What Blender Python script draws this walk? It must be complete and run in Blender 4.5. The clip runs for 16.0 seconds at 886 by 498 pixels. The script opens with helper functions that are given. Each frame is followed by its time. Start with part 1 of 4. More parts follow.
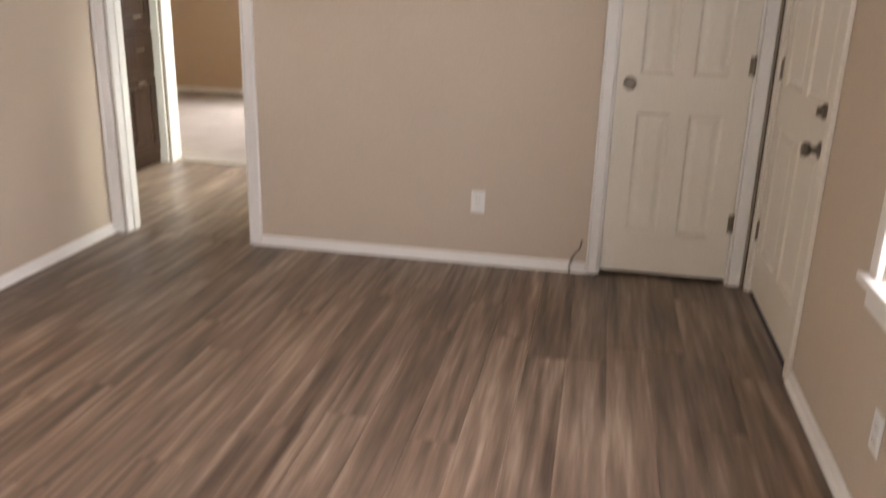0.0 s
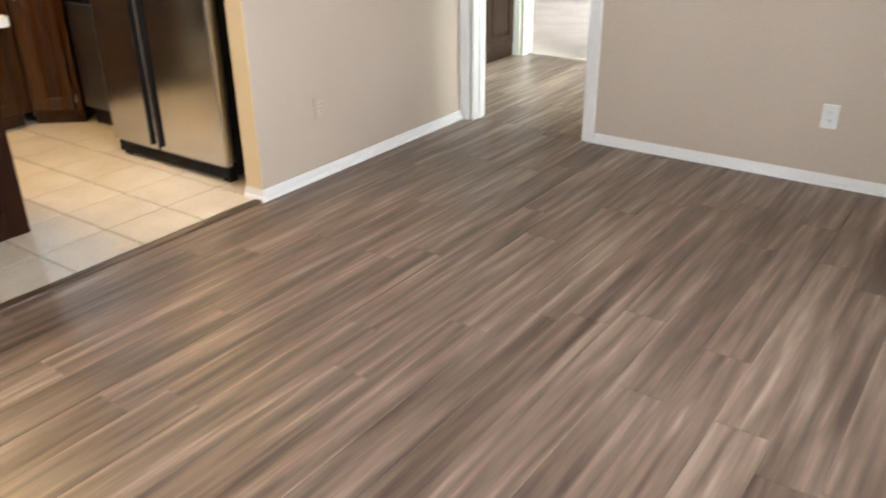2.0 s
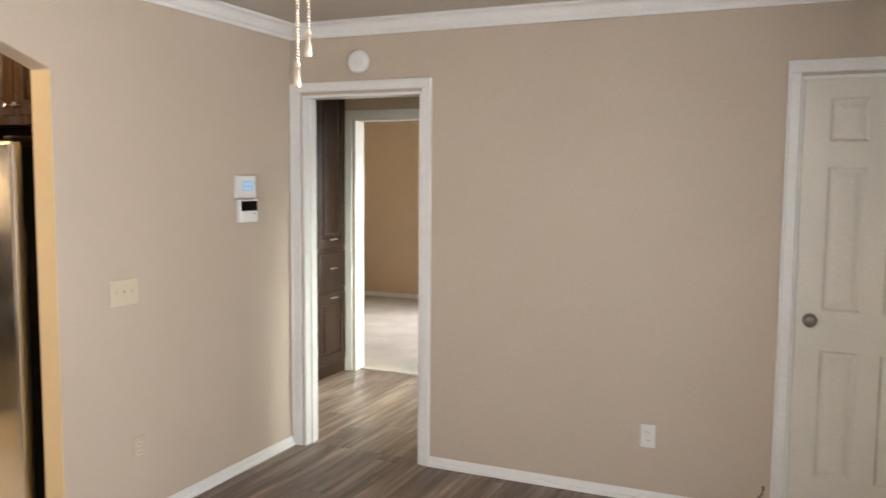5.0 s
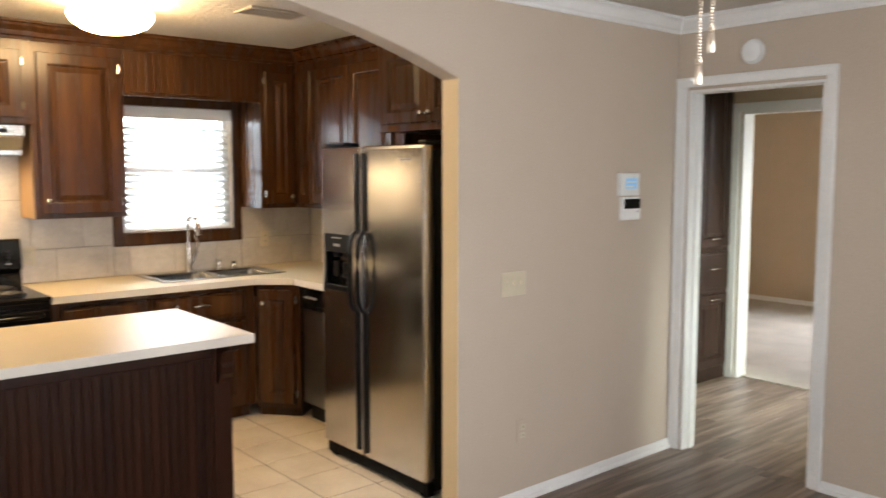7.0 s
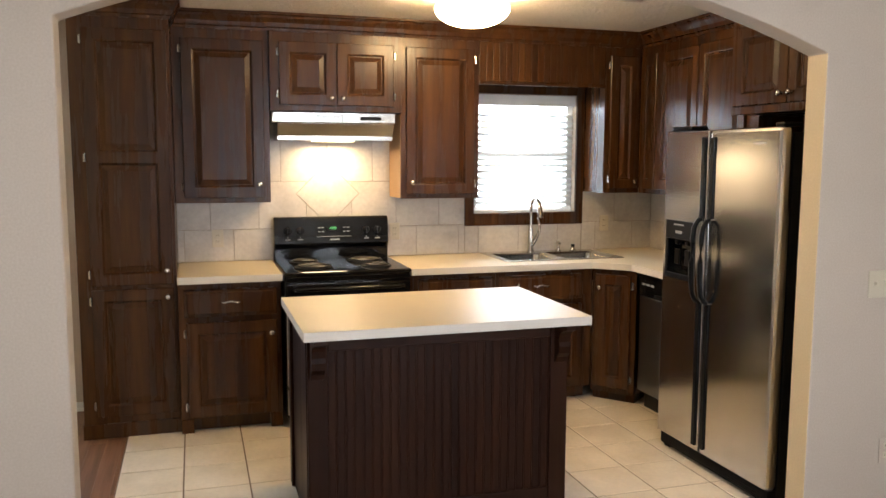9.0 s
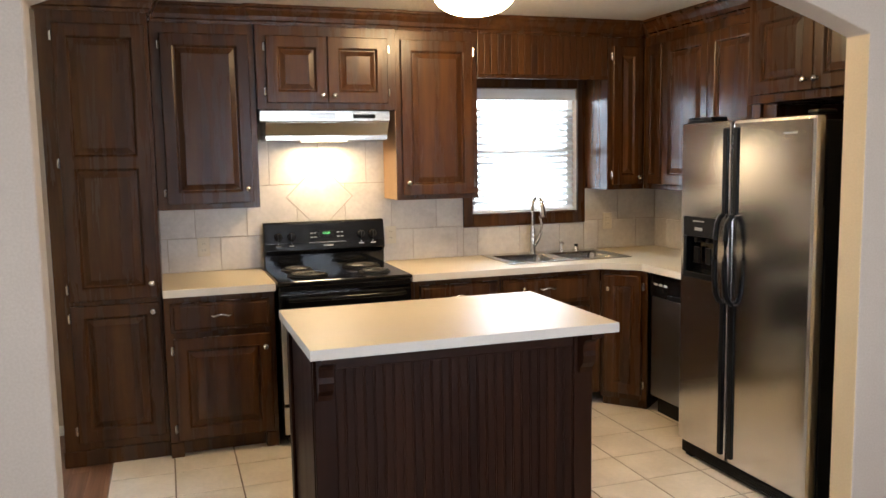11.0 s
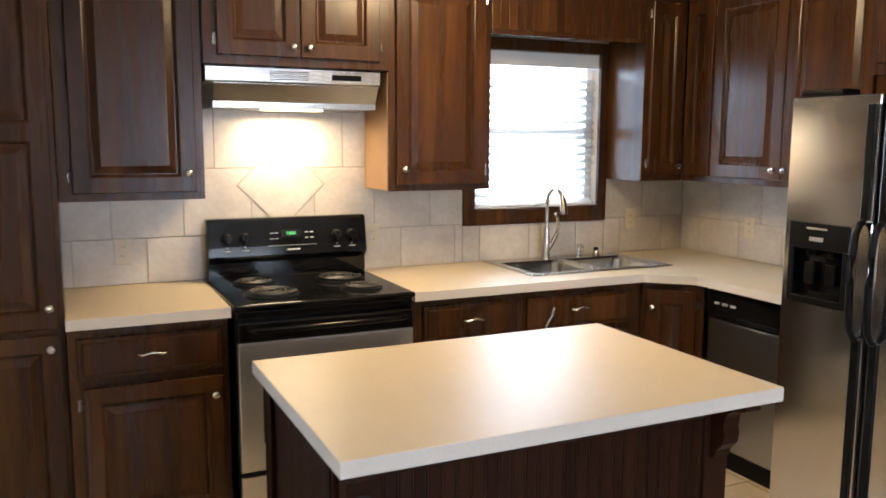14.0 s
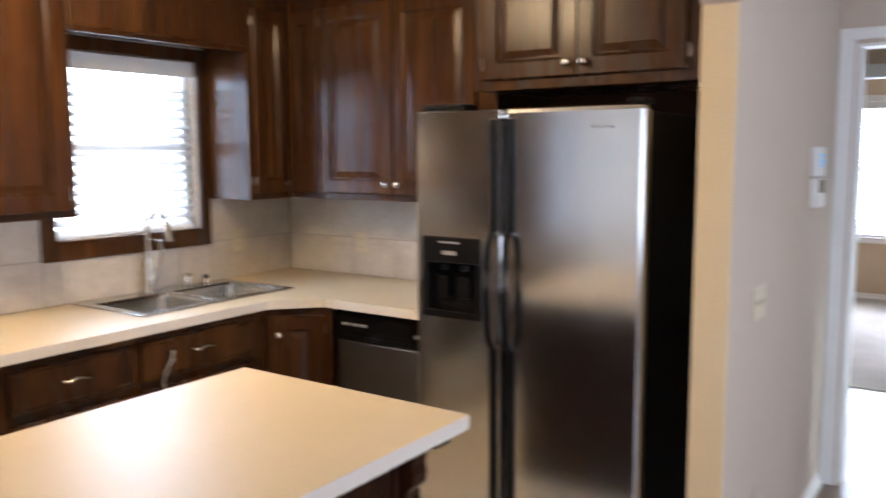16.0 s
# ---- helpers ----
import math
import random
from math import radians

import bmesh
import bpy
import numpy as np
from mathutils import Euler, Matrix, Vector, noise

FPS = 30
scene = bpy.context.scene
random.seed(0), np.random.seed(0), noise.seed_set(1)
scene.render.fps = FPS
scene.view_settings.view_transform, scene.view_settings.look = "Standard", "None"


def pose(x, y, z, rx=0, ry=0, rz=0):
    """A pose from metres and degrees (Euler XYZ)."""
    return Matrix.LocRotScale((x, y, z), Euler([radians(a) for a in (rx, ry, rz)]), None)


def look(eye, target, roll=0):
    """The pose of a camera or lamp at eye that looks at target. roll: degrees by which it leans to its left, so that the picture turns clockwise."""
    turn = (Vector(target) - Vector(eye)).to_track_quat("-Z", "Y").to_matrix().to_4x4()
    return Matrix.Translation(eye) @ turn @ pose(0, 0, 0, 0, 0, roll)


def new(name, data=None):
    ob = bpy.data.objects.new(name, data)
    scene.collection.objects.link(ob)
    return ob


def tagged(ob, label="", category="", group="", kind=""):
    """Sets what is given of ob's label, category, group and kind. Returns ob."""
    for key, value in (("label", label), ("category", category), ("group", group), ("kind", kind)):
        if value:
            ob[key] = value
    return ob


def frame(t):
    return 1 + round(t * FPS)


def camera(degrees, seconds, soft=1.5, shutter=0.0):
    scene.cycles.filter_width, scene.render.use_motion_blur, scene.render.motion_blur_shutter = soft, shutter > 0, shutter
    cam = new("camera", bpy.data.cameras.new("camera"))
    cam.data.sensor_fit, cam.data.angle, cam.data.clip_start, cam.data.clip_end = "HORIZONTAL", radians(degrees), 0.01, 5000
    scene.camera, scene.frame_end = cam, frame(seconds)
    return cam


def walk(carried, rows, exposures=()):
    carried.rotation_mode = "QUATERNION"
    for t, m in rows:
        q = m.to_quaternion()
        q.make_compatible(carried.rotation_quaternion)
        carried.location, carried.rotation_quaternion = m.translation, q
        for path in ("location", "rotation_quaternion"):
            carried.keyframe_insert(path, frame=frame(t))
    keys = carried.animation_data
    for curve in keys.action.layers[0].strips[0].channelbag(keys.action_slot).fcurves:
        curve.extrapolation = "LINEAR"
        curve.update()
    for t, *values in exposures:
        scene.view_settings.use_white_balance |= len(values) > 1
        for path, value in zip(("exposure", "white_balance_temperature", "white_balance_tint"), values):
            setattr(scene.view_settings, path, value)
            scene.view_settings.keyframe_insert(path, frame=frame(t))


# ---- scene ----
cam = camera(57.0, 16.0, shutter=0.5)
PATH = [
    (0, (2.631, -2.355, 1.395), (2.286, -0.486, 0.771), 1.6),
    (0.5, (2.609, -2.439, 1.399), (2.164, -0.71, 0.497), 1.1),
    (1, (2.642, -2.457, 1.388), (1.866, -0.852, 0.481), 1.8),
    (1.5, (2.713, -2.437, 1.402), (1.644, -1.005, 0.504), 1.2),
    (2, (2.75, -2.396, 1.413), (1.694, -0.928, 0.56), -0.8),
    (2.5, (2.857, -2.306, 1.47), (1.976, -0.653, 0.769), -1.5),
    (3, (2.75, -2.371, 1.504), (2.216, -0.492, 1.072), 0.6),
    (5.5, (2.718, -2.334, 1.594), (1.745, -0.593, 1.44), 0.3),
    (6, (2.709, -2.331, 1.578), (1.532, -0.723, 1.414), 0.1),
    (6.5, (2.698, -2.35, 1.593), (1.337, -0.895, 1.42), 0.0),
    (7, (2.692, -2.367, 1.598), (1.172, -1.08, 1.409), 0.0),
    (7.5, (2.687, -2.374, 1.601), (1.035, -1.268, 1.391), 0.0),
    (8, (2.68, -2.378, 1.594), (0.929, -1.435, 1.388), -0.0),
    (8.5, (2.674, -2.388, 1.597), (0.834, -1.633, 1.385), 0.0),
    (9, (2.682, -2.393, 1.592), (0.781, -1.813, 1.367), 0.2),
    (11.5, (2.204, -2.458, 1.571), (0.33, -1.804, 1.331), -1.2),
    (12, (1.999, -2.418, 1.526), (0.125, -1.814, 1.173), -0.0),
    (12.5, (1.764, -2.383, 1.532), (-0.155, -1.951, 1.17), 0.3),
    (13, (1.534, -2.457, 1.538), (-0.384, -1.998, 1.204), -1.3),
    (13.5, (1.259, -2.531, 1.579), (-0.584, -1.817, 1.276), -1.5),
    (14, (1.092, -2.489, 1.565), (-0.702, -1.648, 1.297), 0.3),
    (14.5, (0.951, -2.441, 1.586), (-0.797, -1.494, 1.367), 1.0),
    (15, (0.819, -2.474, 1.593), (-0.814, -1.336, 1.403), 0.3),
    (15.5, (0.702, -2.514, 1.598), (-0.737, -1.137, 1.409), -0.1),
    (16, (0.665, -2.46, 1.575), (-0.466, -0.828, 1.34), -0.3),
]
walk(cam, [(t, look(eye, target, roll)) for t, eye, target, roll in PATH],
     exposures=[(0.0, -0.1, 7300, 20), (0.5, -0.08, 7000, 16), (1.0, 0.05, 6650, 11), (1.5, 0.15, 6550, 11), (2.5, 0.38, 6400, 10), (3.2, 0.3, 6600, 10),
                (5.5, 0.02, 6900, 13), (6.0, 0.15, 6900, 13), (6.5, -0.08, 6750, 12), (7.0, -0.18, 6700, 12), (9.0, -0.25, 6450, 12), (12.0, -0.2, 5950, 12), (14.0, -0.22, 5850, 12), (16.0, -0.17, 5750, 16)])


# ---- world and daylight ----
def world_sky():
    w = bpy.data.worlds.new("sky")
    scene.world = w
    w.use_nodes = True
    nt = w.node_tree
    sky = nt.nodes.new("ShaderNodeTexSky")
    sky.sky_type = "NISHITA"
    sky.sun_disc = False
    sky.sun_elevation, sky.sun_rotation = radians(48), radians(60)
    nt.links.new(sky.outputs[0], nt.nodes["Background"].inputs[0])
    nt.nodes["Background"].inputs[1].default_value = 0.1


def area_lamp(name, m, w, h, watts, colour):
    d = bpy.data.lights.new(name, "AREA")
    d.shape, d.size, d.size_y, d.energy, d.color = "RECTANGLE", w, h, watts, colour
    ob = new(name, d)
    ob.matrix_world = m
    return ob


world_sky()
sun = new("sun", bpy.data.lights.new("sun", "SUN"))
sun.data.energy, sun.data.angle, sun.data.color = 2.5, radians(0.5), (1.0, 0.95, 0.88)
sun.matrix_world = look((-6, 3, 9), (0, 0, 0))
DAY = (0.92, 0.95, 1.0)
# sky light that enters by the windows of the place, the south one added
area_lamp("window_light_kitchen", look((-3.05, -0.13, 1.62), (0, -0.13, 1.55)), 0.95, 0.95, 42, (0.78, 0.89, 1.0))
area_lamp("window_light_living", look((3.85, -0.85, 1.35), (0, -0.85, 1.25)), 1.6, 1.5, 80, (0.88, 0.92, 1.0))
# fill from an unseen south window, added to brighten the end wall
area_lamp("fill_light_south", look((1.7, -4.98, 1.35), (1.7, 0, 1.25)), 2.0, 1.5, 36, DAY)
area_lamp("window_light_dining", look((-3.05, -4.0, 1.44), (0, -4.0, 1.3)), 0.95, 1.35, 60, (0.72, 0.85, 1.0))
area_lamp("window_light_bedroom", look((-0.1, 7.55, 1.45), (-0.3, 5, 0.6)), 1.5, 1.5, 340, (0.82, 0.88, 1.0))
hall_sky = area_lamp("window_light_hall", look((1.95, 2.55, 1.4), (-1, 2.95, 0.1)), 0.8, 1.2, 34, (0.88, 1.0, 0.92))
hall_sky.data.spread = radians(75)
# cooker hood lamp
WARM = (1.0, 0.76, 0.45)
area_lamp("hood_light", look((-2.6, -1.54, 1.655), (-2.62, -1.54, 0.9)), 0.30, 0.12, 8.5, WARM)


# ---- materials ----
def mat_new(name):
    m = bpy.data.materials.new(name)
    m.use_nodes = True
    nt = m.node_tree
    return m, nt, nt.nodes["Principled BSDF"]


def coords(nt, scale, per_object=False):
    tc = nt.nodes.new("ShaderNodeTexCoord")
    mp = nt.nodes.new("ShaderNodeMapping")
    mp.inputs["Scale"].default_value = scale
    nt.links.new(tc.outputs["Object"], mp.inputs["Vector"])
    if per_object:
        oi = nt.nodes.new("ShaderNodeObjectInfo")
        mu = nt.nodes.new("ShaderNodeMath")
        mu.operation = "MULTIPLY"
        mu.inputs[1].default_value = 37.0
        nt.links.new(oi.outputs["Random"], mu.inputs[0])
        cx = nt.nodes.new("ShaderNodeCombineXYZ")
        for i in range(3):
            nt.links.new(mu.outputs[0], cx.inputs[i])
        nt.links.new(cx.outputs[0], mp.inputs["Location"])
    return mp.outputs["Vector"]


def ramp(nt, fac, stops):
    r = nt.nodes.new("ShaderNodeValToRGB")
    e = r.color_ramp.elements
    while len(e) < len(stops):
        e.new(0.5)
    for el, (p, c) in zip(e, stops):
        el.position, el.color = p, (*c, 1)
    nt.links.new(fac, r.inputs[0])
    return r.outputs[0]


def noise_tex(nt, vec, scale, detail=4, rough=0.55):
    n = nt.nodes.new("ShaderNodeTexNoise")
    n.inputs["Scale"].default_value = scale
    n.inputs["Detail"].default_value = detail
    n.inputs["Roughness"].default_value = rough
    nt.links.new(vec, n.inputs["Vector"])
    return n.outputs[0]


def bump(nt, bsdf, height, strength, dist=0.01):
    b = nt.nodes.new("ShaderNodeBump")
    b.inputs["Strength"].default_value = strength
    b.inputs["Distance"].default_value = dist
    nt.links.new(height, b.inputs["Height"])
    nt.links.new(b.outputs[0], bsdf.inputs["Normal"])


def mix_rgb(nt, a, b, fac=None, value=0.5, mode="MIX"):
    m = nt.nodes.new("ShaderNodeMix")
    m.data_type, m.blend_type = "RGBA", mode
    m.inputs[0].default_value = value
    if fac is not None:
        nt.links.new(fac, m.inputs[0])
    nt.links.new(a, m.inputs[6])
    nt.links.new(b, m.inputs[7])
    return m.outputs[2]


def two_scale(name, dark, light, rough, big=1.5, fine=60, bstr=0.1, bdist=0.002, per_object=False, metal=0.0, scale=(1, 1, 1), coat=0.0, spec=0.5):
    """A surface with slow blotches, a fine grain and its relief."""
    m, nt, b = mat_new(name)
    v = coords(nt, scale, per_object)
    slow = ramp(nt, noise_tex(nt, v, big), [(0.3, dark), (0.7, light)])
    fine_n = noise_tex(nt, v, fine, 5)
    grain = ramp(nt, fine_n, [(0.25, (0.88, 0.88, 0.88)), (0.75, (1, 1, 1))])
    nt.links.new(mix_rgb(nt, slow, grain, value=1.0, mode="MULTIPLY"), b.inputs["Base Color"])
    b.inputs["Roughness"].default_value = rough
    b.inputs["Metallic"].default_value = metal
    b.inputs["Specular IOR Level"].default_value = spec
    b.inputs["Coat Weight"].default_value = coat
    b.inputs["Coat Roughness"].default_value = 0.15
    bump(nt, b, fine_n, bstr, bdist)
    return m


def wood(name, dark, mid, light, rough, axis, coat=0.0, per_object=True, grain=(38, 2.2), bstr=0.12, spec=0.5):
    """Stained wood with streaks along one axis."""
    m, nt, b = mat_new(name)
    s = [grain[0]] * 3
    s[axis] = grain[1]
    v = coords(nt, tuple(s), per_object)
    streak = noise_tex(nt, v, 1.0, 6, 0.62)
    col = ramp(nt, streak, [(0.28, dark), (0.5, mid), (0.74, light)])
    v2 = coords(nt, tuple(c * 0.12 for c in s), per_object)
    slow = ramp(nt, noise_tex(nt, v2, 1.0, 3), [(0.3, (0.72, 0.72, 0.72)), (0.7, (1, 1, 1))])
    nt.links.new(mix_rgb(nt, col, slow, value=1.0, mode="MULTIPLY"), b.inputs["Base Color"])
    rr = ramp(nt, streak, [(0.2, (rough + 0.1,) * 3), (0.8, (rough,) * 3)])
    nt.links.new(rr, b.inputs["Roughness"])
    b.inputs["Coat Weight"].default_value = coat
    b.inputs["Coat Roughness"].default_value = 0.2
    b.inputs["Specular IOR Level"].default_value = spec
    bump(nt, b, streak, bstr, 0.0015)
    return m


def laminate_floor():
    """Grey-brown printed planks with strong streaks, each plank a little different."""
    m, nt, b = mat_new("laminate")
    v = coords(nt, (25, 1.5, 1), True)
    streak = noise_tex(nt, v, 1.0, 4, 0.5)
    col = ramp(nt, streak, [(0.28, (0.072, 0.045, 0.033)), (0.43, (0.160, 0.109, 0.079)), (0.57, (0.248, 0.178, 0.133)), (0.72, (0.41, 0.312, 0.242))])
    v2 = coords(nt, (90, 7, 1), True)
    fine = noise_tex(nt, v2, 1.0, 4)
    fcol = ramp(nt, fine, [(0.3, (0.86, 0.86, 0.86)), (0.7, (1, 1, 1))])
    oi = nt.nodes.new("ShaderNodeObjectInfo")
    tone = ramp(nt, oi.outputs["Random"], [(0.0, (0.80, 0.80, 0.80)), (1.0, (1.0, 0.99, 0.98))])
    c = mix_rgb(nt, col, fcol, value=1.0, mode="MULTIPLY")
    nt.links.new(mix_rgb(nt, c, tone, value=1.0, mode="MULTIPLY"), b.inputs["Base Color"])
    b.inputs["Specular IOR Level"].default_value = 0.62
    rr = ramp(nt, fine, [(0.2, (0.42,) * 3), (0.8, (0.32,) * 3)])
    nt.links.new(rr, b.inputs["Roughness"])
    bump(nt, b, streak, 0.12, 0.001)
    return m


def steel(name, colour, rough, along, brush=0.0):
    m, nt, b = mat_new(name)
    s = [900, 900, 900]
    s[along] = 6
    n = noise_tex(nt, coords(nt, tuple(s)), 1.0, 3)
    rr = ramp(nt, n, [(0.2, (rough - 0.02,) * 3), (0.8, (rough + 0.03,) * 3)])
    nt.links.new(rr, b.inputs["Roughness"])
    smudge = ramp(nt, noise_tex(nt, coords(nt, (3, 3, 2)), 1.0, 4), [(0.3, tuple(c * 0.85 for c in colour)), (0.7, colour)])
    nt.links.new(smudge, b.inputs["Base Color"])
    b.inputs["Metallic"].default_value = 1.0
    if brush:
        bump(nt, b, n, brush, 0.0004)
    return m


def glow(name, colour, strength):
    m, nt, b = mat_new(name)
    b.inputs["Base Color"].default_value = (*colour, 1)
    b.inputs["Emission Color"].default_value = (*colour, 1)
    b.inputs["Emission Strength"].default_value = strength
    return m


def glass_mat():
    m, nt, b = mat_new("window_glass")
    b.inputs["Base Color"].default_value = (0.95, 0.98, 0.97, 1)
    b.inputs["Roughness"].default_value = 0.02
    b.inputs["Transmission Weight"].default_value = 1.0
    b.inputs["IOR"].default_value = 1.1
    return m


def slat_mat():
    m, nt, b = mat_new("blind_slat")
    b.inputs["Base Color"].default_value = (0.85, 0.85, 0.83, 1)
    b.inputs["Roughness"].default_value = 0.45
    tr = nt.nodes.new("ShaderNodeBsdfTranslucent")
    tr.inputs[0].default_value = (0.85, 0.86, 0.85, 1)
    mx = nt.nodes.new("ShaderNodeMixShader")
    mx.inputs[0].default_value = 0.4
    nt.links.new(b.outputs[0], mx.inputs[1])
    nt.links.new(tr.outputs[0], mx.inputs[2])
    nt.links.new(mx.outputs[0], nt.nodes["Material Output"].inputs[0])
    return m


M_WALL = two_scale("wall_paint", (0.51, 0.425, 0.335), (0.55, 0.461, 0.369), 0.62, 0.9, 130, 0.22, 0.0025)
# wall paint with the kitchen lamp's warm light put into its colour
M_WALL_LAMPLIT = two_scale("wall_paint_lamplit", (0.68, 0.525, 0.31), (0.72, 0.565, 0.345), 0.6, 0.9, 130, 0.2, 0.0025)
M_BEDWALL = two_scale("bedroom_paint", (0.56, 0.43, 0.295), (0.60, 0.47, 0.33), 0.65, 0.9, 130, 0.2, 0.0025)
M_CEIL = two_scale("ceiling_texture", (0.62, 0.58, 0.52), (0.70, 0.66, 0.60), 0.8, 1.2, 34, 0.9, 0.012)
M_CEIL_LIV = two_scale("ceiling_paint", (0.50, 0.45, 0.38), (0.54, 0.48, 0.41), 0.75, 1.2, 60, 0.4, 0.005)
M_TRIM = two_scale("white_trim_paint", (0.76, 0.75, 0.72), (0.82, 0.81, 0.79), 0.38, 2.0, 90, 0.05, 0.001)
M_DOOR = two_scale("cream_door_paint", (0.70, 0.66, 0.58), (0.76, 0.72, 0.64), 0.4, 2.0, 90, 0.05, 0.001)
M_CAB = wood("cabinet_stain", (0.021, 0.0068, 0.0023), (0.054, 0.0204, 0.0060), (0.112, 0.0455, 0.0136), 0.22, 2, grain=(11, 0.8), bstr=0.015, spec=0.28)
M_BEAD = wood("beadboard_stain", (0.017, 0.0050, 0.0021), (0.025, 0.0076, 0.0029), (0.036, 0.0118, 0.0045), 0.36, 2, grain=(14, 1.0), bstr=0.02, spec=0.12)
M_CABIN = two_scale("cabinet_side_ply", (0.36, 0.21, 0.10), (0.42, 0.25, 0.125), 0.5, 3, 80, 0.08, 0.001)
M_HALLCAB = wood("hall_cabinet_stain", (0.014, 0.0062, 0.0038), (0.026, 0.0125, 0.0076), (0.044, 0.023, 0.014), 0.32, 2, spec=0.2)
M_LAM = two_scale("counter_laminate", (0.58, 0.487, 0.335), (0.62, 0.522, 0.365), 0.38, 2.5, 240, 0.04, 0.0006)
# the same laminate, paler: daylight on the counter edges held in the colour
M_LAM_DAYLIT = two_scale("counter_laminate_daylit", (0.66, 0.60, 0.51), (0.70, 0.64, 0.55), 0.35, 2.5, 240, 0.04, 0.0006)
M_FTILE = two_scale("floor_tile_glaze", (0.64, 0.55, 0.425), (0.80, 0.715, 0.59), 0.30, 3.5, 45, 0.12, 0.002, True)
M_GROUT = two_scale("grout", (0.19, 0.145, 0.095), (0.26, 0.20, 0.14), 0.9, 5, 160, 0.3, 0.002)
M_STILE = two_scale("splash_tile_glaze", (0.46, 0.41, 0.35), (0.60, 0.555, 0.49), 0.38, 5, 40, 0.15, 0.002, True)
M_SGROUT = two_scale("splash_grout", (0.34, 0.29, 0.23), (0.42, 0.37, 0.30), 0.9, 5, 160, 0.3, 0.002)
M_PLANK = laminate_floor()
M_OAK = wood("red_oak_floor", (0.10, 0.045, 0.02), (0.19, 0.085, 0.038), (0.28, 0.14, 0.07), 0.35, 0, per_object=True, grain=(30, 1.5))
M_STRIP = wood("threshold_wood", (0.05, 0.03, 0.02), (0.09, 0.055, 0.035), (0.14, 0.09, 0.06), 0.4, 1)
M_UNDER = two_scale("underlay", (0.05, 0.04, 0.03), (0.07, 0.055, 0.045), 0.9)
M_CARPET = two_scale("beige_carpet", (0.42, 0.37, 0.30), (0.52, 0.47, 0.39), 0.95, 3, 220, 1.0, 0.008)
M_STEEL = steel("brushed_steel", (0.64, 0.645, 0.66), 0.17, 0, 0.02)
M_STEELH = steel("hood_steel", (0.62, 0.61, 0.58), 0.22, 1)
M_DISH = steel("dishwasher_steel", (0.41, 0.425, 0.46), 0.30, 0)
M_OVEN = steel("oven_steel", (0.66, 0.645, 0.62), 0.40, 0)
M_SINK = steel("sink_steel", (0.60, 0.60, 0.58), 0.22, 1)
M_CHROME = steel("satin_nickel", (0.70, 0.67, 0.62), 0.20, 2)
M_DARKMETAL = steel("bronze_knob", (0.20, 0.17, 0.14), 0.28, 2)
M_BLACK = two_scale("black_enamel", (0.004, 0.004, 0.0045), (0.007, 0.007, 0.0075), 0.10, 4, 120, 0.0, 0.0004, spec=0.32)
M_BLACKP = two_scale("black_plastic", (0.005, 0.005, 0.0055), (0.009, 0.009, 0.0095), 0.32, 4, 300, 0.0, 0.0003, spec=0.14)
M_DARKSIDE = two_scale("dark_appliance_side", (0.005, 0.005, 0.005), (0.008, 0.008, 0.008), 0.5, 4, 300, 0.1, 0.0006, spec=0.12)
M_COIL = two_scale("burner_coil", (0.030, 0.028, 0.027), (0.045, 0.042, 0.040), 0.45, 20, 300, 0.1, 0.0006)
M_PAN = two_scale("drip_pan_enamel", (0.006, 0.006, 0.0065), (0.010, 0.010, 0.0105), 0.30, 4, 120, 0.0, 0.0004, spec=0.2)
M_GREY = two_scale("grey_print", (0.32, 0.32, 0.32), (0.38, 0.38, 0.38), 0.5)
M_PLASTW = two_scale("white_plastic", (0.74, 0.74, 0.72), (0.80, 0.80, 0.78), 0.4, 6, 300, 0.03, 0.0004)
M_PLASTB = two_scale("ivory_plastic", (0.57, 0.50, 0.36), (0.62, 0.55, 0.41), 0.4, 6, 300, 0.03, 0.0004)
M_SLOT = two_scale("socket_slot", (0.03, 0.028, 0.025), (0.05, 0.045, 0.04), 0.6)
M_BRASS = steel("chain_brass", (0.80, 0.69, 0.56), 0.35, 2)
M_LCD = glow("lcd_blue", (0.20, 0.42, 0.62), 0.55)
M_GREEN = glow("clock_green", (0.15, 0.9, 0.25), 0.9)
M_DOME = glow("lamp_glass", (1.0, 0.70, 0.35), 84.0)
M_LENS = glow("hood_lamp_lens", (1.0, 0.78, 0.42), 8.0)
M_FROST = two_scale("frosted_glass", (0.75, 0.73, 0.68), (0.8, 0.78, 0.73), 0.3)
M_GLASS = glass_mat()
M_SLAT = slat_mat()
M_GROUND = two_scale("outside_lawn", (0.05, 0.075, 0.03), (0.09, 0.115, 0.05), 0.95, 0.8, 20, 0.5, 0.02)


# ---- mesh helpers ----
def box(bm, x0, y0, z0, x1, y1, z1):
    x0, x1 = sorted((x0, x1))
    y0, y1 = sorted((y0, y1))
    z0, z1 = sorted((z0, z1))
    v = [bm.verts.new(p) for p in ((x0, y0, z0), (x1, y0, z0), (x1, y1, z0), (x0, y1, z0), (x0, y0, z1), (x1, y0, z1), (x1, y1, z1), (x0, y1, z1))]
    for f in ((0, 3, 2, 1), (4, 5, 6, 7), (0, 1, 5, 4), (1, 2, 6, 5), (2, 3, 7, 6), (3, 0, 4, 7)):
        bm.faces.new([v[i] for i in f])


